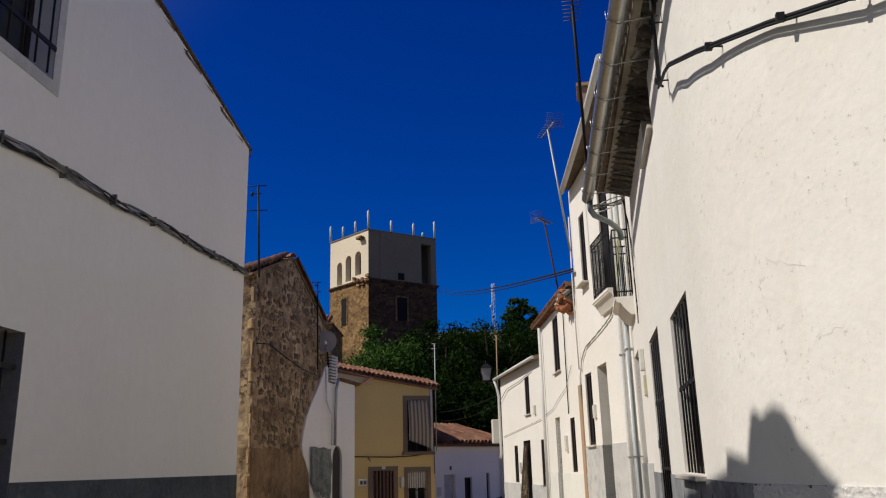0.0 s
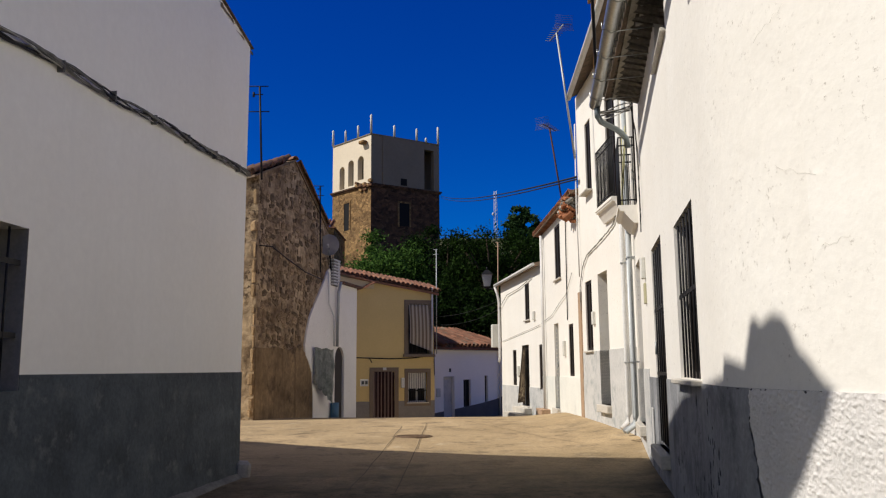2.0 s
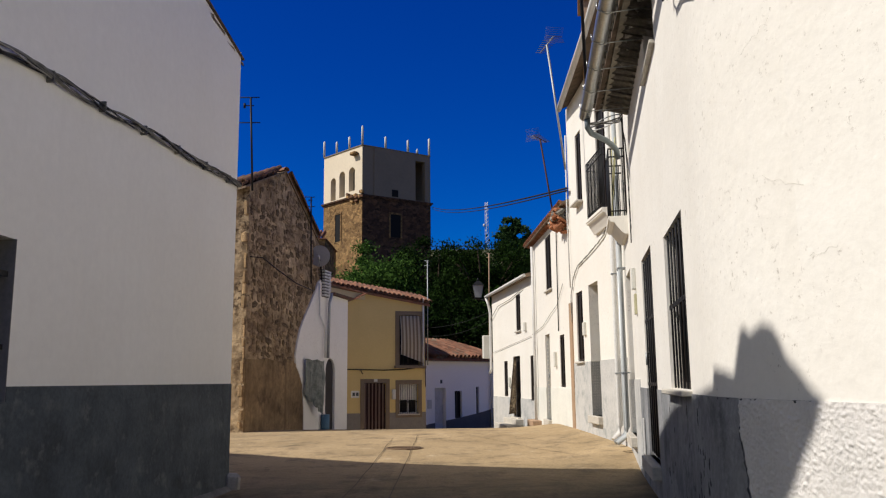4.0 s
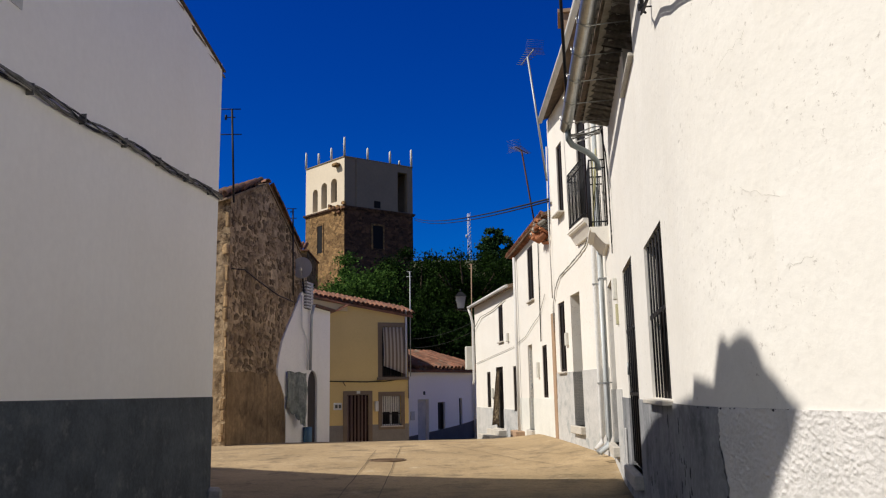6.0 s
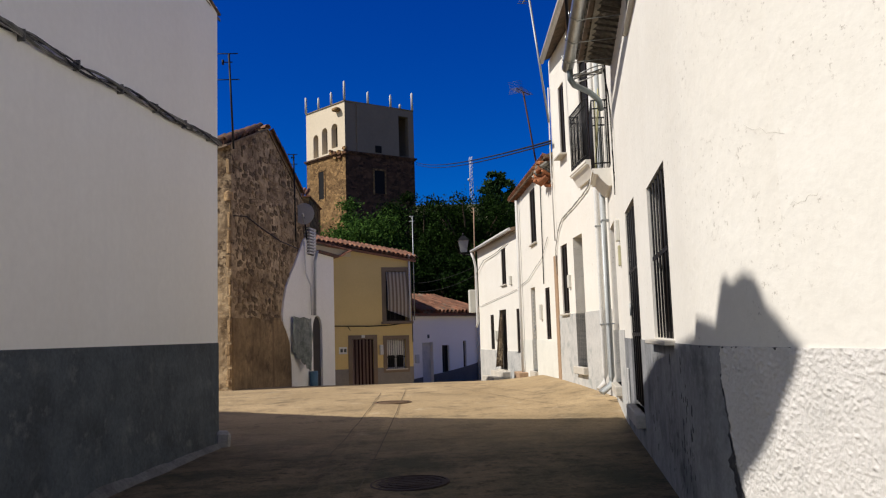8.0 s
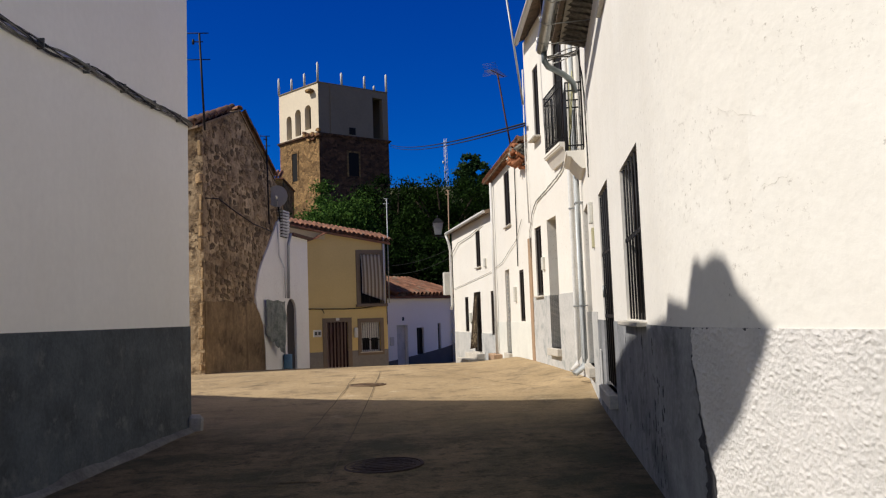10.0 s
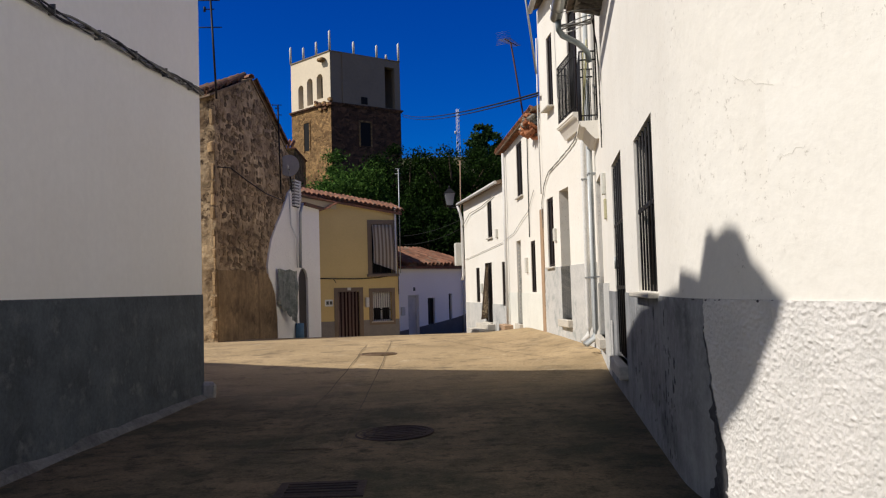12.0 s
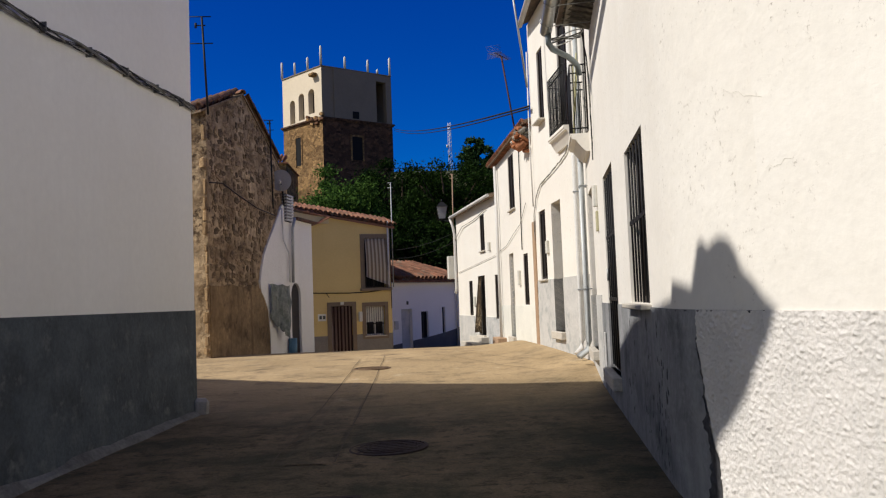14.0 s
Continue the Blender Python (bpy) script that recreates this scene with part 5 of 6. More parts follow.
    for a, b in zip(wl, wl[1:]):
        bm.faces.new([bm.verts.new(c) for c in ((a.x, a.y, -1), (b.x, b.y, -1), (b.x, b.y, fz - 0.1), (a.x, a.y, fz - 0.1))])
    part("rear_wall", bm, MORTAR, t)
    # roof
    apex = m @ Vector((ua, 0.04 * flip, az + 0.03))
    near_e = m @ Vector((L + 0.30, 0.04 * flip, ez - 0.06))
    far_e = m @ Vector((0.62, 0.04 * flip, 5.29))
    away = (m2.to_3x3() @ Vector((1, 0, 0))).normalized()
    bm = bmesh.new()
    vs = [m.inverted() @ p for p in (near_e, apex, far_e, near_e + away * 6.5, apex + away * 6.5, far_e + away * 6.5)]
    dn = Vector((0, 0, -0.05))
    top, low = [bm.verts.new(v) for v in vs], [bm.verts.new(v + dn) for v in vs]
    for a, b in ((0, 1), (1, 2)):
        bm.faces.new((top[a], top[b], top[b + 3], top[a + 3]))
        bm.faces.new((low[a], low[a + 3], low[b + 3], low[b]))
        bm.faces.new((top[a], low[a], low[b], top[b]))
    bm.faces.new((top[0], top[3], low[3], low[0]))
    part("roof", bm, TILE_OLD, t)
    slope = apex - near_e
    tiled("roof_tiles", near_e + away * 0.05 + Vector((0, 0, 0.02)), away, slope, 22, int(slope.length / 0.34) + 1, TILE_RED, t, seed=3, label="weathered clay barrel tiles")
    slope2 = apex - far_e
    tiled("roof_tiles", far_e + away * 0.05 + Vector((0, 0, 0.02)), away, slope2, 6, int(slope2.length / 0.34) + 1, TILE_RED, t, seed=5)
    tile = finish(tile_shape(0.10, 0.46), "ridge_tile", TILE_RED)
    for i in range(9):
        p = m.inverted() @ (apex + away * (0.4 * i) + Vector((0, 0, 0.01 * (i % 2))))
        d = (m.inverted().to_3x3() @ away)
        part("ridge_tile", tile, None, t, m=Matrix.Translation(p) @ pose(0, 0, 0, 3, 0, math.degrees(math.atan2(d.y, d.x)) - 90))
    cb = thing("wall_cable", "dark cable slung across the rubble gable wall", "cable", m)
    part("cable", tube([(L, 0.06 * flip, 4.12), (L - 0.7, 0.06 * flip, 4.2), (L - 1.6, 0.06 * flip, 4.02), (L - 2.8, 0.06 * flip, 3.82), (1.05, 0.06 * flip, 3.75)], 0.013, 5), CABLE, cb)
    return m, flip


stone_house()


# ---- the narrow white house beside it ----
def narrow_house():
    m, L = lean((-3.275, 25.15), (-3.62, 23.5))
    t = thing("narrow_white_house", "narrow whitewashed house with an arched doorway beside the stone gable", "house", m)
    c, r, sp = L - 0.45, 0.40, 1.5
    hole = (c - r, c + r, -1.0, sp + r)
    part("wall_front", pierced(0, L, -1.5, 3.78, 0.4, [hole], front=0.05), WHITE, t)
    bm = bmesh.new()
    for s in (-1, 1):
        prism(bm, [(c + s * r, sp + r), (c + s * r, sp)] + [(c + s * r * math.cos(math.pi / 2 * i / 6), sp + r * math.sin(math.pi / 2 * i / 6)) for i in range(1, 7)], 0.047, -0.34)
    part("arch_head", bm, WHITE, t)
    door(t, hole[0], hole[1], -0.8, sp + r, 0.02, DOOR_DARK, step=False)
    backing(t, 0, L, -1, 3.7)
    part("parapet", boxes((L - 0.35, L + 0.05, -0.4, 0.06, 3.78, 4.42)), WHITE, t)
    part("side_wall", boxes((-0.3, 0.0, -4.5, 0.05, -1.5, 3.78)), WHITE, t)
    part("roof", boxes((-0.4, L - 0.36, -4.5, 0.20, 3.78, 3.85)), TILE_RED, t)
    lv = new("louvre_box")
    lv.parent = t
    part("box_body", boxes((L - 0.10, L + 0.35, -0.15, 0.10, 3.66, 4.45)), DOOR_DARK, lv)
    for i in range(9):
        part("slat", boxes((L - 0.14, L + 0.40, -0.17, 0.16, 3.68 + 0.088 * i, 3.73 + 0.088 * i)), DADO_PALE, lv)
    part("downpipe", tube([(L - 0.1, 0.2, 3.8), (L - 0.06, 0.14, 3.5), (L - 0.04, 0.12, 1.9)], 0.045, 8), ZINC, t)
    part("downpipe", tube([(L + 0.75, 0.12, 4.0), (L + 0.66, 0.12, 3.1), (L + 0.25, 0.12, 2.75), (L + 0.2, 0.12, 1.9)], 0.025, 8), PIPE_WHITE, t)
    # draped tarpaulin
    bm = bmesh.new()
    nu, nz = 30, 20
    g = []
    inv = m.inverted()
    p0, p1 = inv @ Vector((-3.86, 21.80, 1.83)), inv @ Vector((-3.45, 22.65, 1.79))
    for i in range(nu + 1):
        row = []
        for j in range(nz + 1):
            a, b = i / nu, j / nz
            drop = 0.92 + 0.62 * a + 0.10 * noise.noise((a * 9, 1.0, 0)) + 0.05 * noise.noise((a * 31, 2.0, 0))
            p = p0.lerp(p1, a)
            fold = 0.035 * math.sin(a * 24 + 1.5 * math.sin(b * 4)) * (0.5 + 0.5 * b) + 0.03 * noise.noise((a * 6, b * 5, 4))
            row.append(bm.verts.new((p.x - 0.03 * b * (1 - a), p.y + fold, p.z - drop * b + 0.02 * math.sin(a * 13) * (1 - b))))
        g.append(row)
    for i in range(nu):
        for j in range(nz):
            f = bm.faces.new((g[i][j], g[i + 1][j], g[i + 1][j + 1], g[i][j + 1]))
            f.smooth = True
    bmesh.ops.solidify(bm, geom=bm.faces[:], thickness=0.012)
    tp = part("tarpaulin", bm, TARP, m=m)
    tagged(tp, "faded grey-green tarpaulin hanging in folds over the wall corner", "tarpaulin")
    # drum under it
    bl = part("blue_drum", tube([(-3.50, 23.2, ground_z(-3.5, 23.2) - 0.1), (-3.50, 23.2, 0.3)], 0.12, 12), plain("blue_plastic", (0.10, 0.20, 0.28), 0.5))
    tagged(bl, "blue plastic drum standing against the white wall", "drum")
    # satellite dish and antenna mast
    dish = thing("satellite_dish", "grey satellite dish on a pole above the white house", "satellite dish", pose(-3.62, 22.55, 4.76, 84, 0, 4))
    bm = bmesh.new()
    rings = []
    for k in range(6):
        r = 0.29 * k / 5 + 0.001
        rings.append([bm.verts.new((r * math.cos(2 * math.pi * i / 24), r * 1.08 * math.sin(2 * math.pi * i / 24), 0.35 * r * r - 0.05)) for i in range(24)])
    for a, b in zip(rings, rings[1:]):
        for i in range(24):
            f = bm.faces.new((a[i], a[(i + 1) % 24], b[(i + 1) % 24], b[i]))
            f.smooth = True
    bmesh.ops.solidify(bm, geom=bm.faces[:], thickness=0.02)
    part("reflector", bm, plain("dish_grey", (0.55, 0.53, 0.49), 0.7), dish)
    part("arm", tube([(0, -0.28, 0.0), (0, -0.12, 0.25)], 0.012, 6), ZINC, dish)
    part("feed_head", tube([(0, -0.13, 0.22), (0, -0.08, 0.31)], 0.03, 8), PAPER, dish)
    part("mast", tube([(0.0, -0.1, -0.05), (0.02, -0.25, -0.2), (0.02, -0.8, -0.9)], 0.025, 6), IRON, dish)


narrow_house()


# ---- the ochre house ----
def ochre_house():
    m, L = lean((-0.84, 30.42), (-3.92, 29.33))
    t = thing("ochre_house", "two-storey ochre house with taupe window surrounds and clay-tiled roof", "house", m)
    ux = lambda x: (x + 0.84) / (-3.92 + 0.84) * L
    up = (ux(-1.04), ux(-1.80), 1.80, 3.66)
    dr = (ux(-2.30), ux(-3.05), -0.95, 1.15)
    wn = (ux(-1.12), ux(-1.81), 0.02, 1.10)
    ops = [up, dr, wn]
    topz = lambda u: 4.04 + 0.165 * u
    part("wall_front", pierced(0, L, 0.08, 4.6, 0.35, ops, top=topz), OCHRE, t)
    part("dado", pierced(0, L, -1.6, 0.08, 0.37, ops, front=0.012), GREY_DADO, t)
    for o, s, b in ((up, 0.16, 0.10), (dr, 0.15, 0.0), (wn, 0.14, 0.13)):
        part("surround", pierced(max(o[0] - s, 0.02), o[1] + s, o[2] - b, o[3] + 0.15, 0.03, [o if b else (o[0], o[1], o[2] - 1, o[3])], front=0.028), TAUPE, t)
    window(t, *up, 0.2, panel=DARK, sill=False)
    # striped blind blowing out of the upper window
    bm = bmesh.new()
    n = 10
    g = [[bm.verts.new((up[0] + 0.02 + (up[1] - up[0] - 0.04) * (a / n) * (1 - 0.25 * (1 - a / n) * 0) + 0.16 * (b / n) * (1 - a / n) * -0.6, 0.03 + 0.14 * math.sin(b / n * 2.2) + 0.01 * math.sin(a * 2.0), up[3] - 0.02 - (up[3] - up[2] - 0.1) * (b / n) * (0.82 + 0.18 * (1 - a / n)))) for b in range(n + 1)] for a in range(n + 1)]
    for i in range(n):
        for j in range(n):
            f = bm.faces.new((g[i][j], g[i + 1][j], g[i + 1][j + 1], g[i][j + 1]))
            f.smooth = True
    bmesh.ops.solidify(bm, geom=bm.faces[:], thickness=0.01)
    part("cloth_blind", bm, AWNING, t, "striped cloth blind hanging out of the window")
    bal = new("balcony_rail")
    bal.parent = t
    for i in range(8):
        u = up[0] + 0.03 + (up[1] - up[0] - 0.06) * i / 7
        part("baluster", tube([(u, 0.05, up[2]), (u, 0.05, up[2] + 0.75)], 0.01, 5), IRON, bal)
    part("rail", tube([(up[0], 0.05, up[2] + 0.75), (up[1], 0.05, up[2] + 0.75)], 0.014, 5), IRON, bal)
    part("balcony_sill", boxes((up[0] - 0.2, up[1] + 0.2, 0.0, 0.16, up[2] - 0.12, up[2] - 0.02), bevel=0.01), TAUPE, t)
    window(t, *wn, 0.15, 8, (0.45,), sill=True, panel=DARK, frame=PIPE_WHITE)
    part("white_blind", boxes((wn[0] + 0.03, wn[1] - 0.03, -0.10, -0.085, wn[2] + 0.5, wn[3] - 0.03)), PAPER, t)
    # striped curtain filling the doorway
    bm = bmesh.new()
    n = 36
    top, bot = [], []
    for i in range(n + 1):
        u = dr[0] + (dr[1] - dr[0]) * i / n
        v = -0.06 + 0.03 * math.sin(i * 1.45)
        top.append(bm.verts.new((u, v, dr[3] - 0.02)))
        bot.append(bm.verts.new((u, v * 1.3 + 0.02, dr[2] + 0.02)))
    for i in range(n):
        f = bm.faces.new((top[i], top[i + 1], bot[i + 1], bot[i]))
        f.smooth = True
    bmesh.ops.solidify(bm, geom=bm.faces[:], thickness=0.008)
    part("door_curtain", bm, CURTAIN, t, "dark striped curtain over the doorway")
    part("number_plate", boxes((ux(-2.60), ux(-2.72), 0.03, 0.045, 1.2, 1.3)), PAPER, t)
    part("meter_box", boxes((ux(-3.24), ux(-3.52), 0.0, 0.05, 0.63, 0.88), bevel=0.01), PAPER, t)
    for k in (0, 1):
        part("meter_window", boxes((ux(-3.27) + 0.13 * k, ux(-3.27) + 0.13 * k + 0.09, 0.05, 0.055, 0.7, 0.82)), SHUTTER, t)
    part("wall_light", boxes((ux(-1.96), ux(-2.08), 0.0, 0.12, 0.55, 0.92), bevel=0.02), PAPER, t)
    backing(t, 0, L, -1, 4.2)
    d = [m.inverted() @ Vector(p) for p in ((-0.84, 30.42, 0), (-2.2, 36.0, 0), (-6.2, 35.0, 0), (-3.92, 29.33, 0))]
    bm = bmesh.new()
    for a, b in zip(d, d[1:]):
        bm.faces.new([bm.verts.new(c) for c in ((a.x, a.y, -1.8), (b.x, b.y, -1.8), (b.x, b.y, topz(max(min(b.x, L), 0))), (a.x, a.y, topz(max(min(a.x, L), 0))))])
    part("side_wall", bm, OCHRE, t)
    # roof falls to the right; its verge shows over the front
    lowp, highp = m @ Vector((-0.15, 0.14, 4.08)), m @ Vector((L + 0.75, 0.14, 4.77))
    back = Vector((-0.23, 0.97, 0.20))
    bm = bmesh.new()
    w = [m.inverted() @ p for p in (lowp, highp, highp + back * 2.9, lowp + back * 2.9)]
    a = [bm.verts.new(p) for p in w]
    b = [bm.verts.new(p + Vector((0, 0, -0.09))) for p in w]
    bm.faces.new(a)
    bm.faces.new(b[::-1])
    for i in range(4):
        bm.faces.new((a[i], a[(i + 1) % 4], b[(i + 1) % 4], b[i]))
    part("roof", bm, TERRACOTTA, t)
    bm = bmesh.new()
    prism(bm, [(L - 0.3, 4.2), (L + 0.3, 4.2), (L + 0.3, 4.60), (L - 0.3, 4.50)], -0.004, -0.3)
    part("gable_fill", bm, OCHRE, t)
    tiled("roof_tiles", lowp + Vector((0, 0, 0.02)), highp - lowp, back, int((highp - lowp).length / 0.2), 8, TERRACOTTA, t, pitch=0.18, seed=11)
    # little gable of the wing, with an orange verge and a curling lower eave
    bm = bmesh.new()
    prism(bm, [(2.36, 4.20), (3.9, 4.20), (3.9, 4.76), (3.3, 4.64), (2.36, 4.43)], 0.10, 0.04)
    part("wing_gable", bm, OCHRE_PALE, t, "paler ochre gable of the side wing")
    vt = finish(tile_shape(0.075, 0.34), "verge_tile", TERRACOTTA)
    for i in range(6):
        u = 2.30 + 0.27 * i
        part("verge_tile", vt, None, t, m=Matrix.Translation((u, 0.12, 4.40 + 0.225 * (u - 2.30))) @ pose(0, 0, 0, 12, 0, -90))
    for i in range(7):
        u = 2.36 + 0.22 * i
        z = 4.38 - 0.21 * math.sin(min((u - 2.36) / 0.55, 1) * 1.57) + 0.10 * max(u - 2.95, 0)
        part("verge_tile", vt, None, t, m=Matrix.Translation((u, 0.16, z)) @ pose(0, 0, 0, 12 if u > 2.9 else -20, 0, -90))
    # cable, corner pipe
    cb = thing("wall_cable", "black cable drooping across the ochre facade", "cable", m)
    part("cable", tube([(L - 0.02, 0.05, 2.8), (L - 0.03, 0.05, 1.95), (L - 0.25, 0.05, 1.66), (L - 1.6, 0.05, 1.62), (0.9, 0.06, 1.64), (0.05, 0.05, 1.74)], 0.022, 6), CABLE, cb)
    part("cable", tube([(L - 0.75, 0.05, 1.64), (L - 0.85, 0.05, 1.48)], 0.015, 5), CABLE, cb)
    part("cable", tube([(0.03, 0.06, 4.2), (0.02, 0.06, 1.0)], 0.015, 5), CABLE, cb)
    part("downpipe", tube([(0.1, 0.07, 4.3), (0.1, 0.07, 1.7)], 0.035, 8), PIPE_WHITE, t)


ochre_house()


# ---- the low white house further down ----
def low_house():
    m, L = lean((2.05, 36.5), (-0.95, 33.0))
    t = thing("low_white_house", "low white house with a dark grey dado and a red-tiled roof", "house", m)
    ux = lambda x: (2.05 - x) / 3.0 * L
    ops = [(ux(-0.1), ux(-0.55), -1.2, 0.92), (ux(0.59), ux(0.28), -0.36, 0.78), (ux(1.36), ux(1.22), -0.22, 0.93)]
    part("wall_front", pierced(0, L, -1.8, 2.0, 0.35, ops), FRESH_WHITE, t)
    zt = lambda u: 0.02 - 0.56 * (u / L) ** 0.7
    for a, b in ((0.0, ops[0][0]), (ops[0][1], L)):
        bm = bmesh.new()
        us = [a + (b - a) * i / 10 for i in range(11)]
        prism(bm, [(a, -1.9), (b, -1.9)] + [(u, zt(u)) for u in us[::-1]], 0.002, 0.014)
        part("dado", bm, CHARCOAL, t, "dark grey painted dado that steps down with the street")
    door(t, *ops[0], 0.15, DADO_PALE, step=False)
    window(t, *ops[1], 0.12, panel=DARK, sill=False)
    window(t, *ops[2], 0.12, panel=DARK, sill=False)
    part("number_plate", boxes((ux(-0.25), ux(-0.32), 0, 0.02, 1.1, 1.25)), SHUTTER, t)
    part("meter_box", boxes((ux(-0.7), ux(-0.85), 0, 0.05, 0.1, 0.45), bevel=0.01), PAPER, t)
    backing(t, 0, L, -1.5, 1.9, -1.2)
    pipe(t, [(ux(1.92), 0.2, 2.0), (ux(1.86), 0.08, 1.8), (ux(1.86), 0.08, -1.2)], 0.04, PIPE_WHITE, "downpipe")
    inv = m.inverted()
    c = [inv @ Vector(p) for p in ((2.05, 36.5, 0), (0.2, 41.0, 0), (-3.8, 38.0, 0), (-0.95, 33.0, 0))]
    bm = bmesh.new()
    for a, b in zip(c, c[1:]):
        bm.faces.new([bm.verts.new(q) for q in ((a.x, a.y, -2), (b.x, b.y, -2), (b.x, b.y, 2.0), (a.x, a.y, 2.0))])
    part("side_wall", bm, FRESH_WHITE, t)
    part("eave_board", boxes((-0.2, L + 0.1, 0.0, 0.22, 2.0, 2.1)), PIPE_WHITE, t)
    lo0, lo1 = m @ Vector((-0.25, 0.26, 2.12)), m @ Vector((L + 0.1, 0.26, 2.12))
    up = (Vector((-0.76, 0.65, 0)) * 3.6 + Vector((0, 0, 0.98)))
    bm = bmesh.new()
    w = [inv @ p for p in (lo0, lo1, lo1 + up, lo0 + up)]
    a = [bm.verts.new(p) for p in w]
    b = [bm.verts.new(p + Vector((0, 0, -0.1))) for p in w]
    bm.faces.new(a)
    bm.faces.new(b[::-1])
    for i in range(4):
        bm.faces.new((a[i], a[(i + 1) % 4], b[(i + 1) % 4], b[i]))
    part("roof", bm, TERRACOTTA, t)
    tiled("roof_tiles", lo0 + Vector((0, 0, 0.02)), lo1 - lo0, up, int((lo1 - lo0).length / 0.2), 11, TERRACOTTA, t, seed=14)
    part("downpipe", tube([(-0.1, 0.26, 2.0), (0.05, 0.08, 1.8), (0.05, 0.08, -0.8)], 0.04, 8), PIPE_WHITE, t)
    # garden wall behind its right end
    g = part("boundary_wall", boxes((1.9, 5.5, 38.2, 38.5, -1.8, 1.5)), WHITE)
    tagged(g, "short white wall with a tiled coping further down the street", "wall", kind="structure")
    cp = part("coping", boxes((1.85, 5.5, 38.1, 38.6, 1.5, 1.62)), TERRACOTTA, g)


low_house()


# ---- the church tower ----
def church_tower():
    C, Lf, R = Vector((-7.04, 66, 0)), Vector((-10.9, 70.0, 0)), Vector((-1.35, 69.8, 0))
    B = Lf + R - C
    t = thing("church_tower", "square church tower, rubble stone below and plastered belfry above", "tower", Matrix())
    zc, zt = 16.8, 21.1
    corners = [C, R, B, Lf]
    mid = (C + R + B + Lf) / 4
    bm = bmesh.new()
    lo = [bm.verts.new((c.x, c.y, 2)) for c in corners]
    hi = [bm.verts.new((c.x, c.y, zc)) for c in corners]
    for i in (1, 2, 3):
        bm.faces.new((lo[i], lo[(i + 1) % 4], hi[(i + 1) % 4], hi[i]))
    bm.faces.new(hi)
    part("shaft", bm, TOWER_STONE, t, "brown rubble-stone shaft")
    # the side turned from the sun takes the shade-darkened rubble
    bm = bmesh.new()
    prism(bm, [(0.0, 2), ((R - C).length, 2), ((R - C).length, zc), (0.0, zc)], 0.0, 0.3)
    sd = part("shaft_side", bm, TOWER_SHADE_DARK, t, "side of reddish rubble in a tone darkened for shade")
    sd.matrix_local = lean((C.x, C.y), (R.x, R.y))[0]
    bm = bmesh.new()
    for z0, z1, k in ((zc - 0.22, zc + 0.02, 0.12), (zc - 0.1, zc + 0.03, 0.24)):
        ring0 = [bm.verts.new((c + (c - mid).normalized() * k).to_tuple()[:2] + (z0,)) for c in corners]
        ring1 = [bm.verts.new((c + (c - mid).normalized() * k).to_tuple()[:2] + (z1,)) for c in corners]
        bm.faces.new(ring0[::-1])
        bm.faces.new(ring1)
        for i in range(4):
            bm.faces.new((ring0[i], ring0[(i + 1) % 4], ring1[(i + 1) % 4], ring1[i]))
    part("cornice", bm, TOWER_SHADE_DARK, t)

    def arched(m, L, holes, z0, z1, thick, mat, name):
        """A wall with arched openings."""
        ops = [(u - w, u + w, a, b) for u, w, a, b in holes]
        w = part(name, pierced(0, L, z0, z1, thick, ops), mat, t)
        w.matrix_local = m
        for u, hw, a, b in holes:
            # spandrels close the square head to a half round
            bm = bmesh.new()
            for s in (-1, 1):
                prism(bm, [(u + s * hw, b), (u + s * hw, b - hw)] + [(u + s * hw * math.cos(math.pi / 2 * i / 6), b - hw + hw * math.sin(math.pi / 2 * i / 6)) for i in range(1, 7)], -0.003, -thick + 0.004)
            sp = part("spandrel", bm, mat, t)
            sp.matrix_local = m
    # sunlit belfry front with three arches
    m1, L1 = lean((C.x, C.y), (Lf.x, Lf.y))
    out1 = (m1.to_3x3() @ Vector((0, 1, 0)))
    if out1.x > 0:
        m1 = m1 @ Matrix.Scale(-1, 4, (0, 1, 0))
    arched(m1, L1, [(1.45, 0.42, zc + 0.55, zc + 2.65), (2.85, 0.40, zc + 0.25, zc + 2.55), (4.15, 0.37, zc + 0.15, zc + 2.2)], zc, zt, 0.5, TOWER_PLASTER, "belfry_wall")
    m2, L2 = lean((R.x, R.y), (C.x, C.y))
    if (m2.to_3x3() @ Vector((0, 1, 0))).y > 0:
        m2 = m2 @ Matrix.Scale(-1, 4, (0, 1, 0))
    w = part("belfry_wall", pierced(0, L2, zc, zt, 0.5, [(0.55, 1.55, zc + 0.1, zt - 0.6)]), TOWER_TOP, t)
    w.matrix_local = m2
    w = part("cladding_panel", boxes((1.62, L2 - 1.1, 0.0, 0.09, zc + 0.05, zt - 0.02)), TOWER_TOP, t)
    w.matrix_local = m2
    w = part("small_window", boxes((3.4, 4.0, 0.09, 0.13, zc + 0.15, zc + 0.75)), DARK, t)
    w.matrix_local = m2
    for (mm, u0, u1, a, b) in ((m1, 3.0, 3.75, 13.2, 15.6), (m2, 3.1, 4.1, 13.4, 15.4)):
        w = part("shaft_window", boxes((u0, u1, 0.0, 0.02, a, b)), DARK, t)
        w.matrix_local = mm
        w = part("window_frame", boxes((u0 - 0.14, u0, 0, 0.06, a - 0.1, b + 0.15), (u1, u1 + 0.14, 0, 0.06, a - 0.1, b + 0.15), (u0, u1, 0, 0.06, b, b + 0.15)), TOWER_STONE, t)
        w.matrix_local = mm
    bm = bmesh.new()
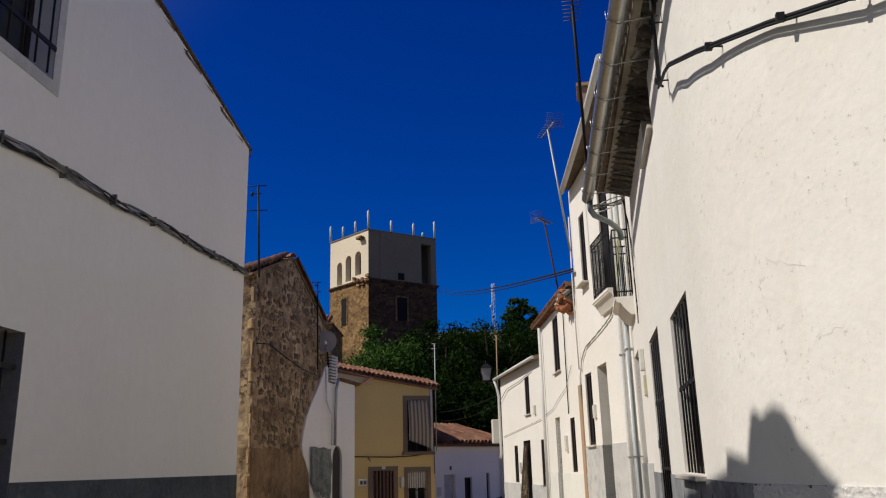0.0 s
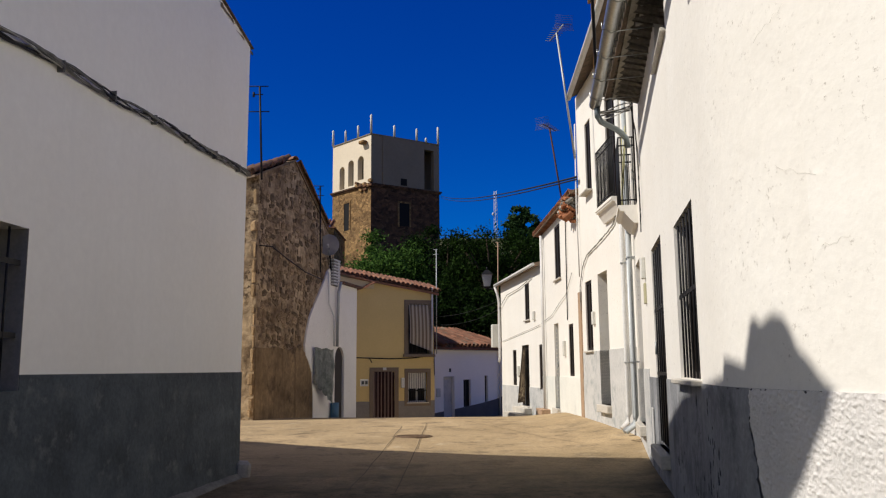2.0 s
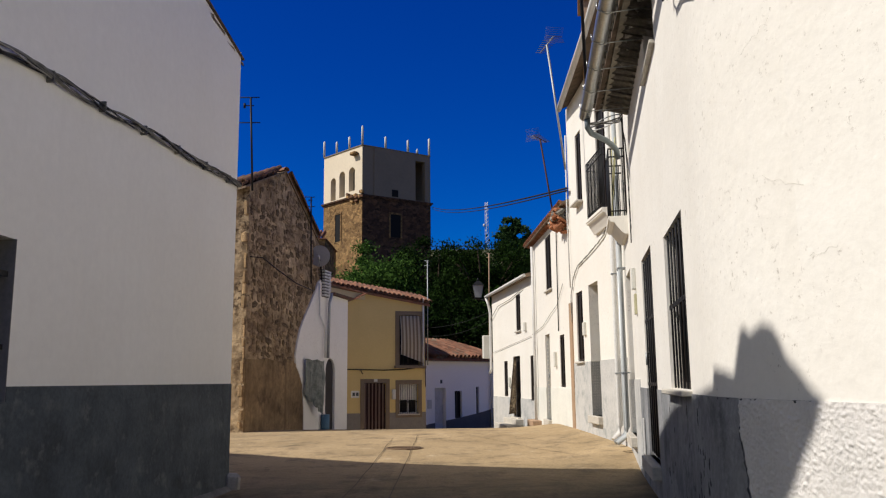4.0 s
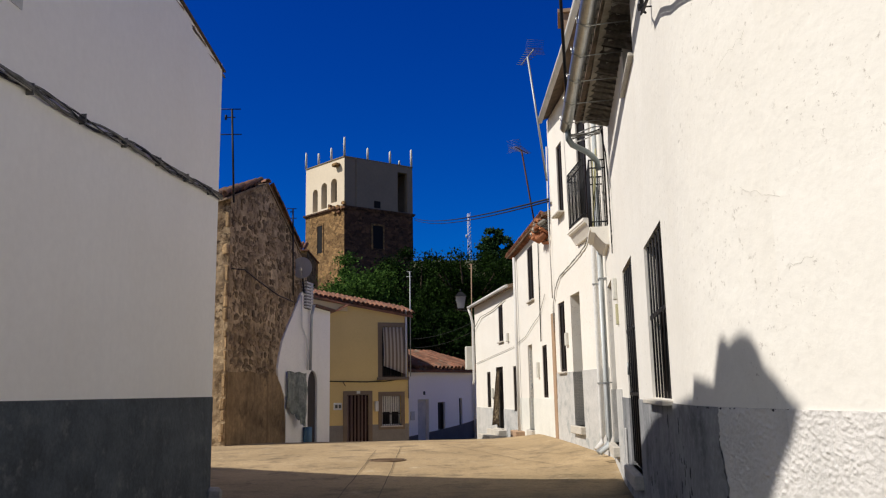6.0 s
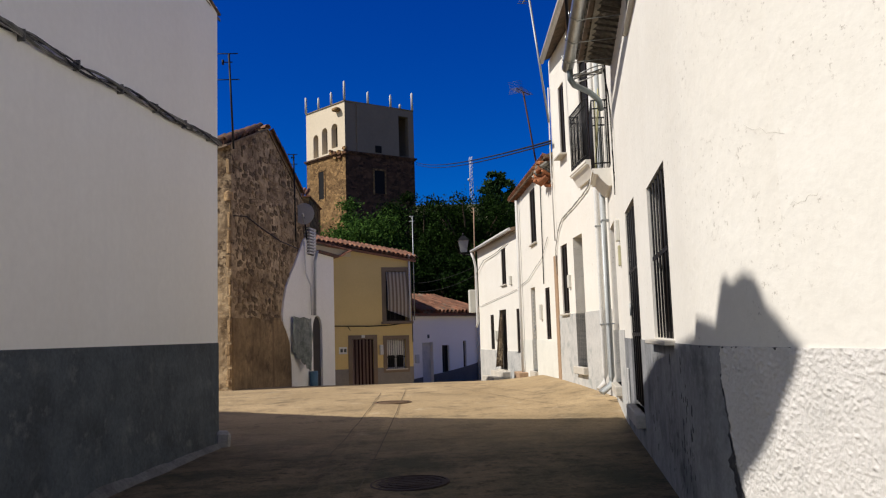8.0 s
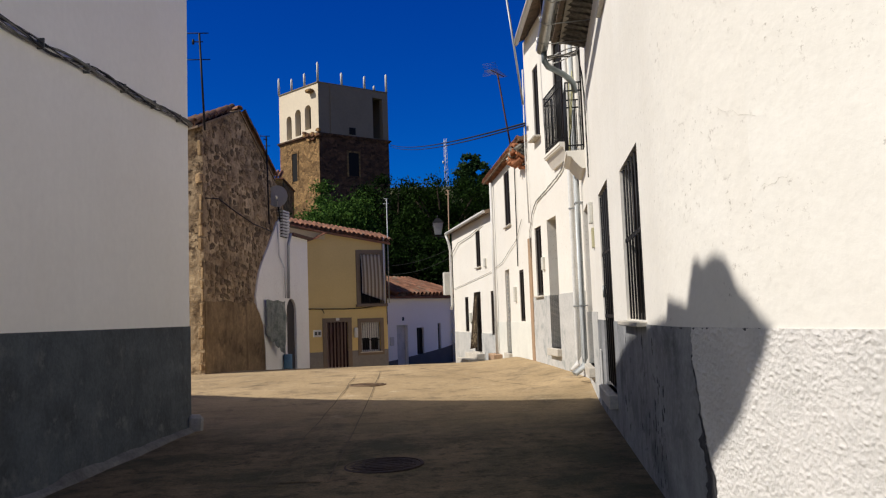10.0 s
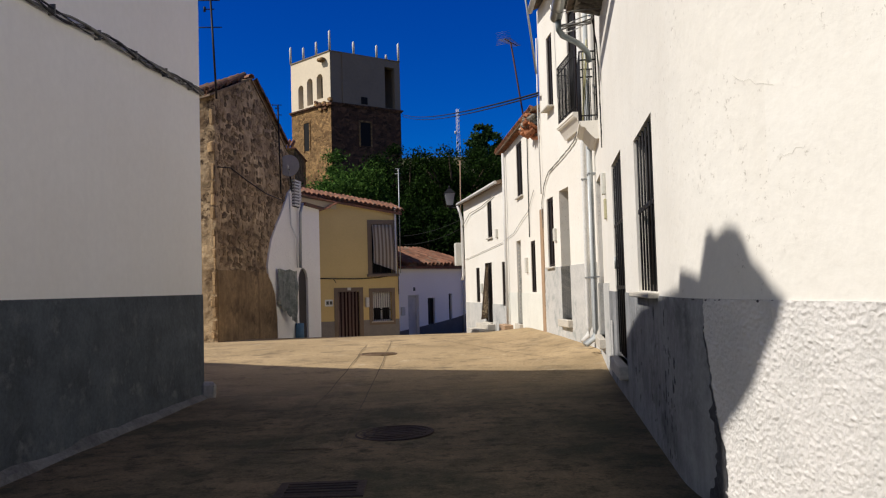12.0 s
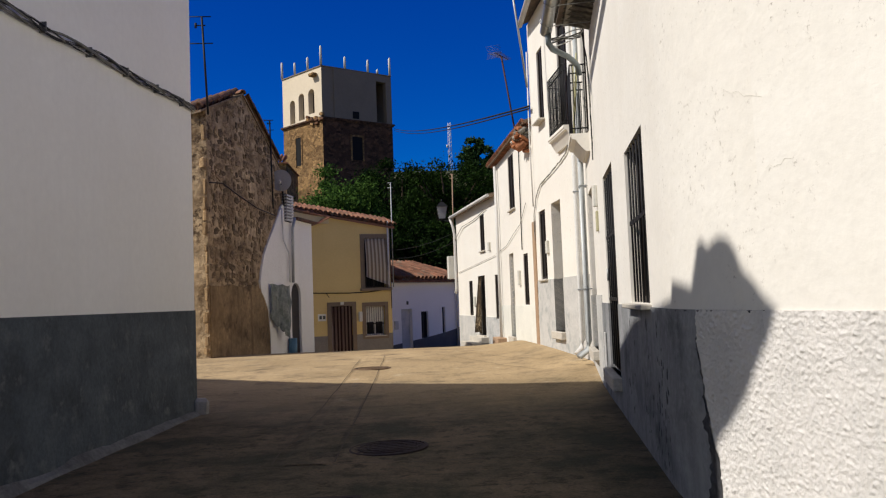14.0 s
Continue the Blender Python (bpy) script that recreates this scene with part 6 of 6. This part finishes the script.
    for a, b in ((R, B), (B, Lf)):
        bm.faces.new([bm.verts.new(c) for c in ((a.x, a.y, zc), (b.x, b.y, zc), (b.x, b.y, zt), (a.x, a.y, zt))])
    bm.faces.new([bm.verts.new((c.x, c.y, zt - 0.4)) for c in corners])
    part("belfry_back", bm, TOWER_TOP, t)
    # rail of pale posts on the parapet, with a coping
    bm = bmesh.new()
    for a, b in ((C, Lf), (C, R)):
        d = (b - a).normalized()
        s = Vector((d.y, -d.x, 0)) * 0.08
        q = [bm.verts.new((p.x, p.y, z)) for z in (zt, zt + 0.07) for p in (a - s, b - s, b + s, a + s)]
        for f in ((0, 1, 2, 3), (7, 6, 5, 4), (0, 4, 5, 1), (1, 5, 6, 2), (2, 6, 7, 3), (3, 7, 4, 0)):
            bm.faces.new([q[i] for i in f])
    part("coping", bm, TOWER_TOP, t)
    post_mat = plain("white_post", (0.72, 0.70, 0.64), 0.6)
    for k, h in ((0.0, 1.55), (0.33, 1.0), (0.66, 0.95), (1.0, 1.4)):
        p = C.lerp(Lf, k)
        part("post", tube([(p.x, p.y, zt + 0.1), (p.x, p.y, zt + 0.1 + h), (p.x, p.y, zt + 0.2 + h)], [0.10, 0.10, 0.03], 8), post_mat, t)
    for k, h in ((0.33, 0.95), (0.66, 1.0), (0.80, 0.3), (0.985, 1.5)):
        p = C.lerp(R, k)
        part("post", tube([(p.x, p.y, zt + 0.1), (p.x, p.y, zt + 0.1 + h), (p.x, p.y, zt + 0.2 + h)], [0.10, 0.10, 0.03], 8), post_mat, t)
    w = part("gargoyle_spout", boxes((0.5, 1.2, 0, 0.5, zt - 0.75, zt - 0.45), bevel=0.08), TOWER_STONE, t)
    w.matrix_local = m1
    # broken corner of the cornice with loose stones
    cr = random.Random(12)
    for i in range(16):
        w = part("loose_stone", boxes((-0.2, 0.2, -0.12, 0.16, -0.11, 0.11), bevel=0.04), TOWER_SHADE_DARK if i % 3 else TOWER_STONE, t)
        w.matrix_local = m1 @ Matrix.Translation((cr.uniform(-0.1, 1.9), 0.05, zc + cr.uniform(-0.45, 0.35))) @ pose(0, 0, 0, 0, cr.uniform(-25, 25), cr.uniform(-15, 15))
    # lower nave roof behind the stone house
    n = part("nave", boxes((-16, -9.2, 60, 66, 2, 11.9)), TOWER_STONE)
    tagged(n, "low rubble-stone nave beside the tower", "church wall", kind="structure")
    rf = part("nave_roof", boxes((-16.2, -9.1, 59.8, 66.2, 11.9, 12.0)), TERRACOTTA, n)
    tiled("roof_tiles", (-16, 59.9, 12.0), (1, 0, 0), (0, 1, 0.45), 35, 6, TERRACOTTA, n, seed=30)


church_tower()


# ---- trees ----
def tree(name, x, y, h, r, n, leaf, size, seed, label, crown_low=0.3, flat=0.8):
    rnd = random.Random(seed)
    rng = np.random.default_rng(seed)
    z0 = ground_z(x, y)
    t = thing(name, label, "tree", pose(x, y, z0), "trees of the hillside" if name == "hill_tree" else "elms of the grove")
    bm = bmesh.new()
    tube([(0, 0, -0.3), (0.1, 0.05, h * 0.2), (0.0, 0.15, h * 0.42), (0.1, 0.1, h * 0.7)], [r * 0.11, r * 0.085, r * 0.06, r * 0.02], 8, bm)
    tips = []
    for i in range(16):
        a, k = rnd.uniform(0, 6.28), rnd.uniform(0.25, 0.65)
        rr = r * rnd.uniform(0.55, 0.92) * (1 - 0.35 * (k - 0.25))
        end = Vector((rr * math.cos(a), rr * math.sin(a), h * (k + rnd.uniform(0.05, 0.3))))
        st_ = Vector((0.05, 0.1, h * k * 0.75))
        midp = st_.lerp(end, 0.5) + Vector((0, 0, h * 0.04))
        tube([st_, midp, end], [r * 0.035, r * 0.022, r * 0.008], 5, bm)
        tips += [end, midp]
    part("trunk", bm, BARK, t)
    # clumps of leaves round limb ends and over an uneven dome
    cl = [(np.array(p[:]), r * rnd.uniform(0.18, 0.3)) for p in tips]
    for i in range(46):
        a, b = rnd.uniform(0, 6.28), math.acos(rnd.uniform(-0.35, 1.0))
        k = rnd.uniform(0.62, 1.0) * (1 + 0.18 * math.sin(3 * a + seed) + 0.1 * math.sin(5 * a))
        cz = h * (crown_low + (1 - crown_low) * 0.5)
        cl.append((np.array((r * k * math.sin(b) * math.cos(a), r * k * math.sin(b) * math.sin(a), cz + (h - cz) * flat * 1.1 * k * math.cos(b))), r * rnd.uniform(0.14, 0.28)))
    per = n // len(cl)
    pts = np.concatenate([c + rng.normal(size=(per, 3)) * s * np.array((0.50, 0.50, 0.34)) for c, s in cl])
    pts[:, 2] = np.maximum(pts[:, 2], h * crown_low * 0.6)
    d1 = rng.normal(size=pts.shape)
    d1 /= np.linalg.norm(d1, axis=1)[:, None]
    d2 = np.cross(d1, rng.normal(size=pts.shape))
    d2 /= np.linalg.norm(d2, axis=1)[:, None]
    s = size * rng.uniform(0.6, 1.3, size=(len(pts), 1))
    quad = np.stack([pts - d1 * s, pts + d2 * s * 0.45, pts + d1 * s, pts - d2 * s * 0.45], 1).reshape(-1, 3)
    me = bpy.data.meshes.new("crown")
    me.from_pydata(quad.tolist(), [], np.arange(len(quad)).reshape(-1, 4).tolist())
    me.materials.append(leaf)
    c = part("crown", me, leaf, t)
    c["kind"] = "stuff"


tree("elm_tree", -4.2, 47.0, 9.3, 3.6, 34000, LEAF, 0.095, 1, "broad green elm in full leaf below the tower", 0.15)
tree("elm_tree", -0.6, 50.0, 8.6, 3.6, 30000, LEAF_SHADE, 0.095, 2, "dense dark green elm standing in a grove", 0.12)
tree("elm_tree", 2.2, 46.5, 9.6, 3.4, 32000, LEAF_HALF_SHADE, 0.095, 3, "dense green elm behind the low white house", 0.1)
tree("elm_tree", 5.2, 49.0, 9.4, 3.6, 26000, LEAF_SHADE, 0.10, 4, "dark green elm rising behind the white houses", 0.1)
tree("elm_tree", 0.3, 43.5, 7.0, 3.2, 26000, LEAF_SHADE, 0.10, 5, "shaded elm with low branches behind the tiled roof", 0.05)
tree("elm_tree", 3.4, 41.8, 6.3, 2.6, 20000, LEAF_SHADE, 0.10, 6, "shaded leafy tree beside the last white house", 0.02)
tree("elm_tree", -3.4, 43.0, 6.6, 3.0, 20000, LEAF_SHADE, 0.10, 7, "shaded elm behind the ochre house roof", 0.05)
tree("elm_tree", 8.6, 52.0, 8.5, 3.6, 18000, LEAF, 0.11, 9, "green tree behind the white row of houses", 0.1)
tree("hill_tree", 10.3, 118.0, 25.4 - ground_z(10.3, 118), 2.7, 6000, LEAF_HILL, 0.3, 10, "lone round tree standing on the hilltop", 0.42)
for i, (x, y, h, r) in enumerate(((3, 112, 7, 5), (14, 114, 8, 5.5), (20, 120, 8, 6), (-4, 116, 7, 6), (27, 122, 8, 6))):
    tree("hill_tree", x, y, h, r, 5000, LEAF_HILL, 0.32, 20 + i, "dark scrub oak on the far hillside", 0.02)


# ---- aerials, masts and overhead lines ----
def aerial(foot, top, label, kind, mat=ZINC, boom=0.9, turn=0.0, arm=1.0):
    f, tp = Vector(foot), Vector(top)
    t = thing("tv_aerial", label, "aerial", pose(*f), "television aerials")
    part("mast", tube([(0, 0, 0), tp - f], 0.022, 6), mat, t)
    c = tp - f
    d = Vector((math.cos(radians(turn)), math.sin(radians(turn)), 0.05))
    s = Vector((-d.y, d.x, 0))
    part("boom", tube([c - d * boom * 0.5, c + d * boom * 0.5], 0.012, 5), mat, t)
    if kind == "yagi":
        for i in range(9):
            p = c + d * boom * (i / 8 - 0.5)
            part("element", tube([p - s * (0.16 - 0.008 * i), p + s * (0.16 - 0.008 * i)], 0.006, 4), AERIAL_ROD, t)
        for sg in (-1, 1):
            for i in range(5):
                p = c - d * boom * 0.5 + Vector((0, 0, sg * (0.02 + 0.032 * i))) - d * 0.02 * i
                part("reflector_rod", tube([p - s * 0.18, p + s * 0.18], 0.003, 4), AERIAL_ROD, t)
    else:
        for z, w in ((0.0, 0.3 * arm), (-0.55 * arm, 0.35 * arm), (-0.18 * arm, 0.12 * arm)):
            part("arm", tube([c + Vector((0, 0, z)) - d * w, c + Vector((0, 0, z)) + d * w * 0.6], 0.012, 5), mat, t)
            part("arm_end", tube([c + Vector((0, 0, z)) - d * w - Vector((0, 0, 0.05 * arm)), c + Vector((0, 0, z)) - d * w + Vector((0, 0, 0.05 * arm))], 0.025 * arm, 6), mat, t)


aerial((2.30, 15.0, 5.2), (2.02, 15.0, 7.75), "tall leaning television aerial on a pale mast", "yagi", ZINC, 0.9, 100)
aerial((2.68, 19.0, 4.4), (2.32, 19.0, 7.05), "rusty television aerial on a leaning mast", "yagi", RUST_DARK, 0.8, 60)
aerial((1.90, 10.3, 4.8), (1.62, 9.0, 6.85), "television aerial fixed to the eave of the white house", "yagi", IRON, 0.8, 84)
aerial((-3.98, 16.0, 5.1), (-4.07, 16.0, 7.1), "thin dark aerial mast with short cross arms", "arms", IRON, 0.3, 10)
aerial((-3.76, 22.0, 3.9), (-3.80, 22.0, 6.35), "black pole with a small aerial against the gable", "arms", IRON, 0.2, 20, 0.5)
aerial((-0.76, 30.6, 1.8), (-0.74, 30.6, 5.8), "thin metal pole at the corner of the ochre house", "arms", ZINC, 0.08, 0, 0.35)
aerial((1.45, 28.1, 2.2), (1.50, 28.1, 5.65), "thin pole fixed to the corner of the white house", "arms", BROWN_POST, 0.06, 0, 0.25)

for i, (a, b, sag, r) in enumerate((((2.55, 16.5, 5.20), (-1.2, 69.5, 16.4), 0.35, 0.022), ((2.55, 16.5, 5.15), (-1.2, 69.5, 16.25), 0.4, 0.018), ((1.55, 27.9, 3.6), (-0.85, 30.5, 3.2), 0.15, 0.008), ((1.55, 27.9, 3.3), (-0.85, 30.5, 2.9), 0.2, 0.008), ((-3.8, 22.0, 5.8), (-9.0, 22.5, 6.3), 0.1, 0.007))):
    tagged(part("overhead_line", tube(sagged(a, b, sag, 24), r, 5), CABLE), "black overhead line slung across the street", "cable")


def radio_mast():
    z0, z1 = ground_z(10.4, 200) - 1, 46.0
    t = thing("radio_mast", "thin white lattice radio mast on the far hill", "mast", pose(10.4, 200, z0))
    h = z1 - z0
    for sx, sy in ((-1, -1), (1, -1), (0, 1)):
        part("leg", tube([(0.5 * sx, 0.5 * sy, 0), (0.3 * sx, 0.3 * sy, h)], 0.06, 5), PIPE_WHITE, t)
    for i in range(14):
        z = h * i / 14
        part("brace", tube([(-0.5, -0.5, z), (0.5, -0.5, z + h / 14)], 0.05, 4), PIPE_WHITE, t)
    part("dish", tube([(-0.9, -0.6, h * 0.55), (-0.5, -0.6, h * 0.55)], 0.35, 8), PIPE_WHITE, t)


radio_mast()
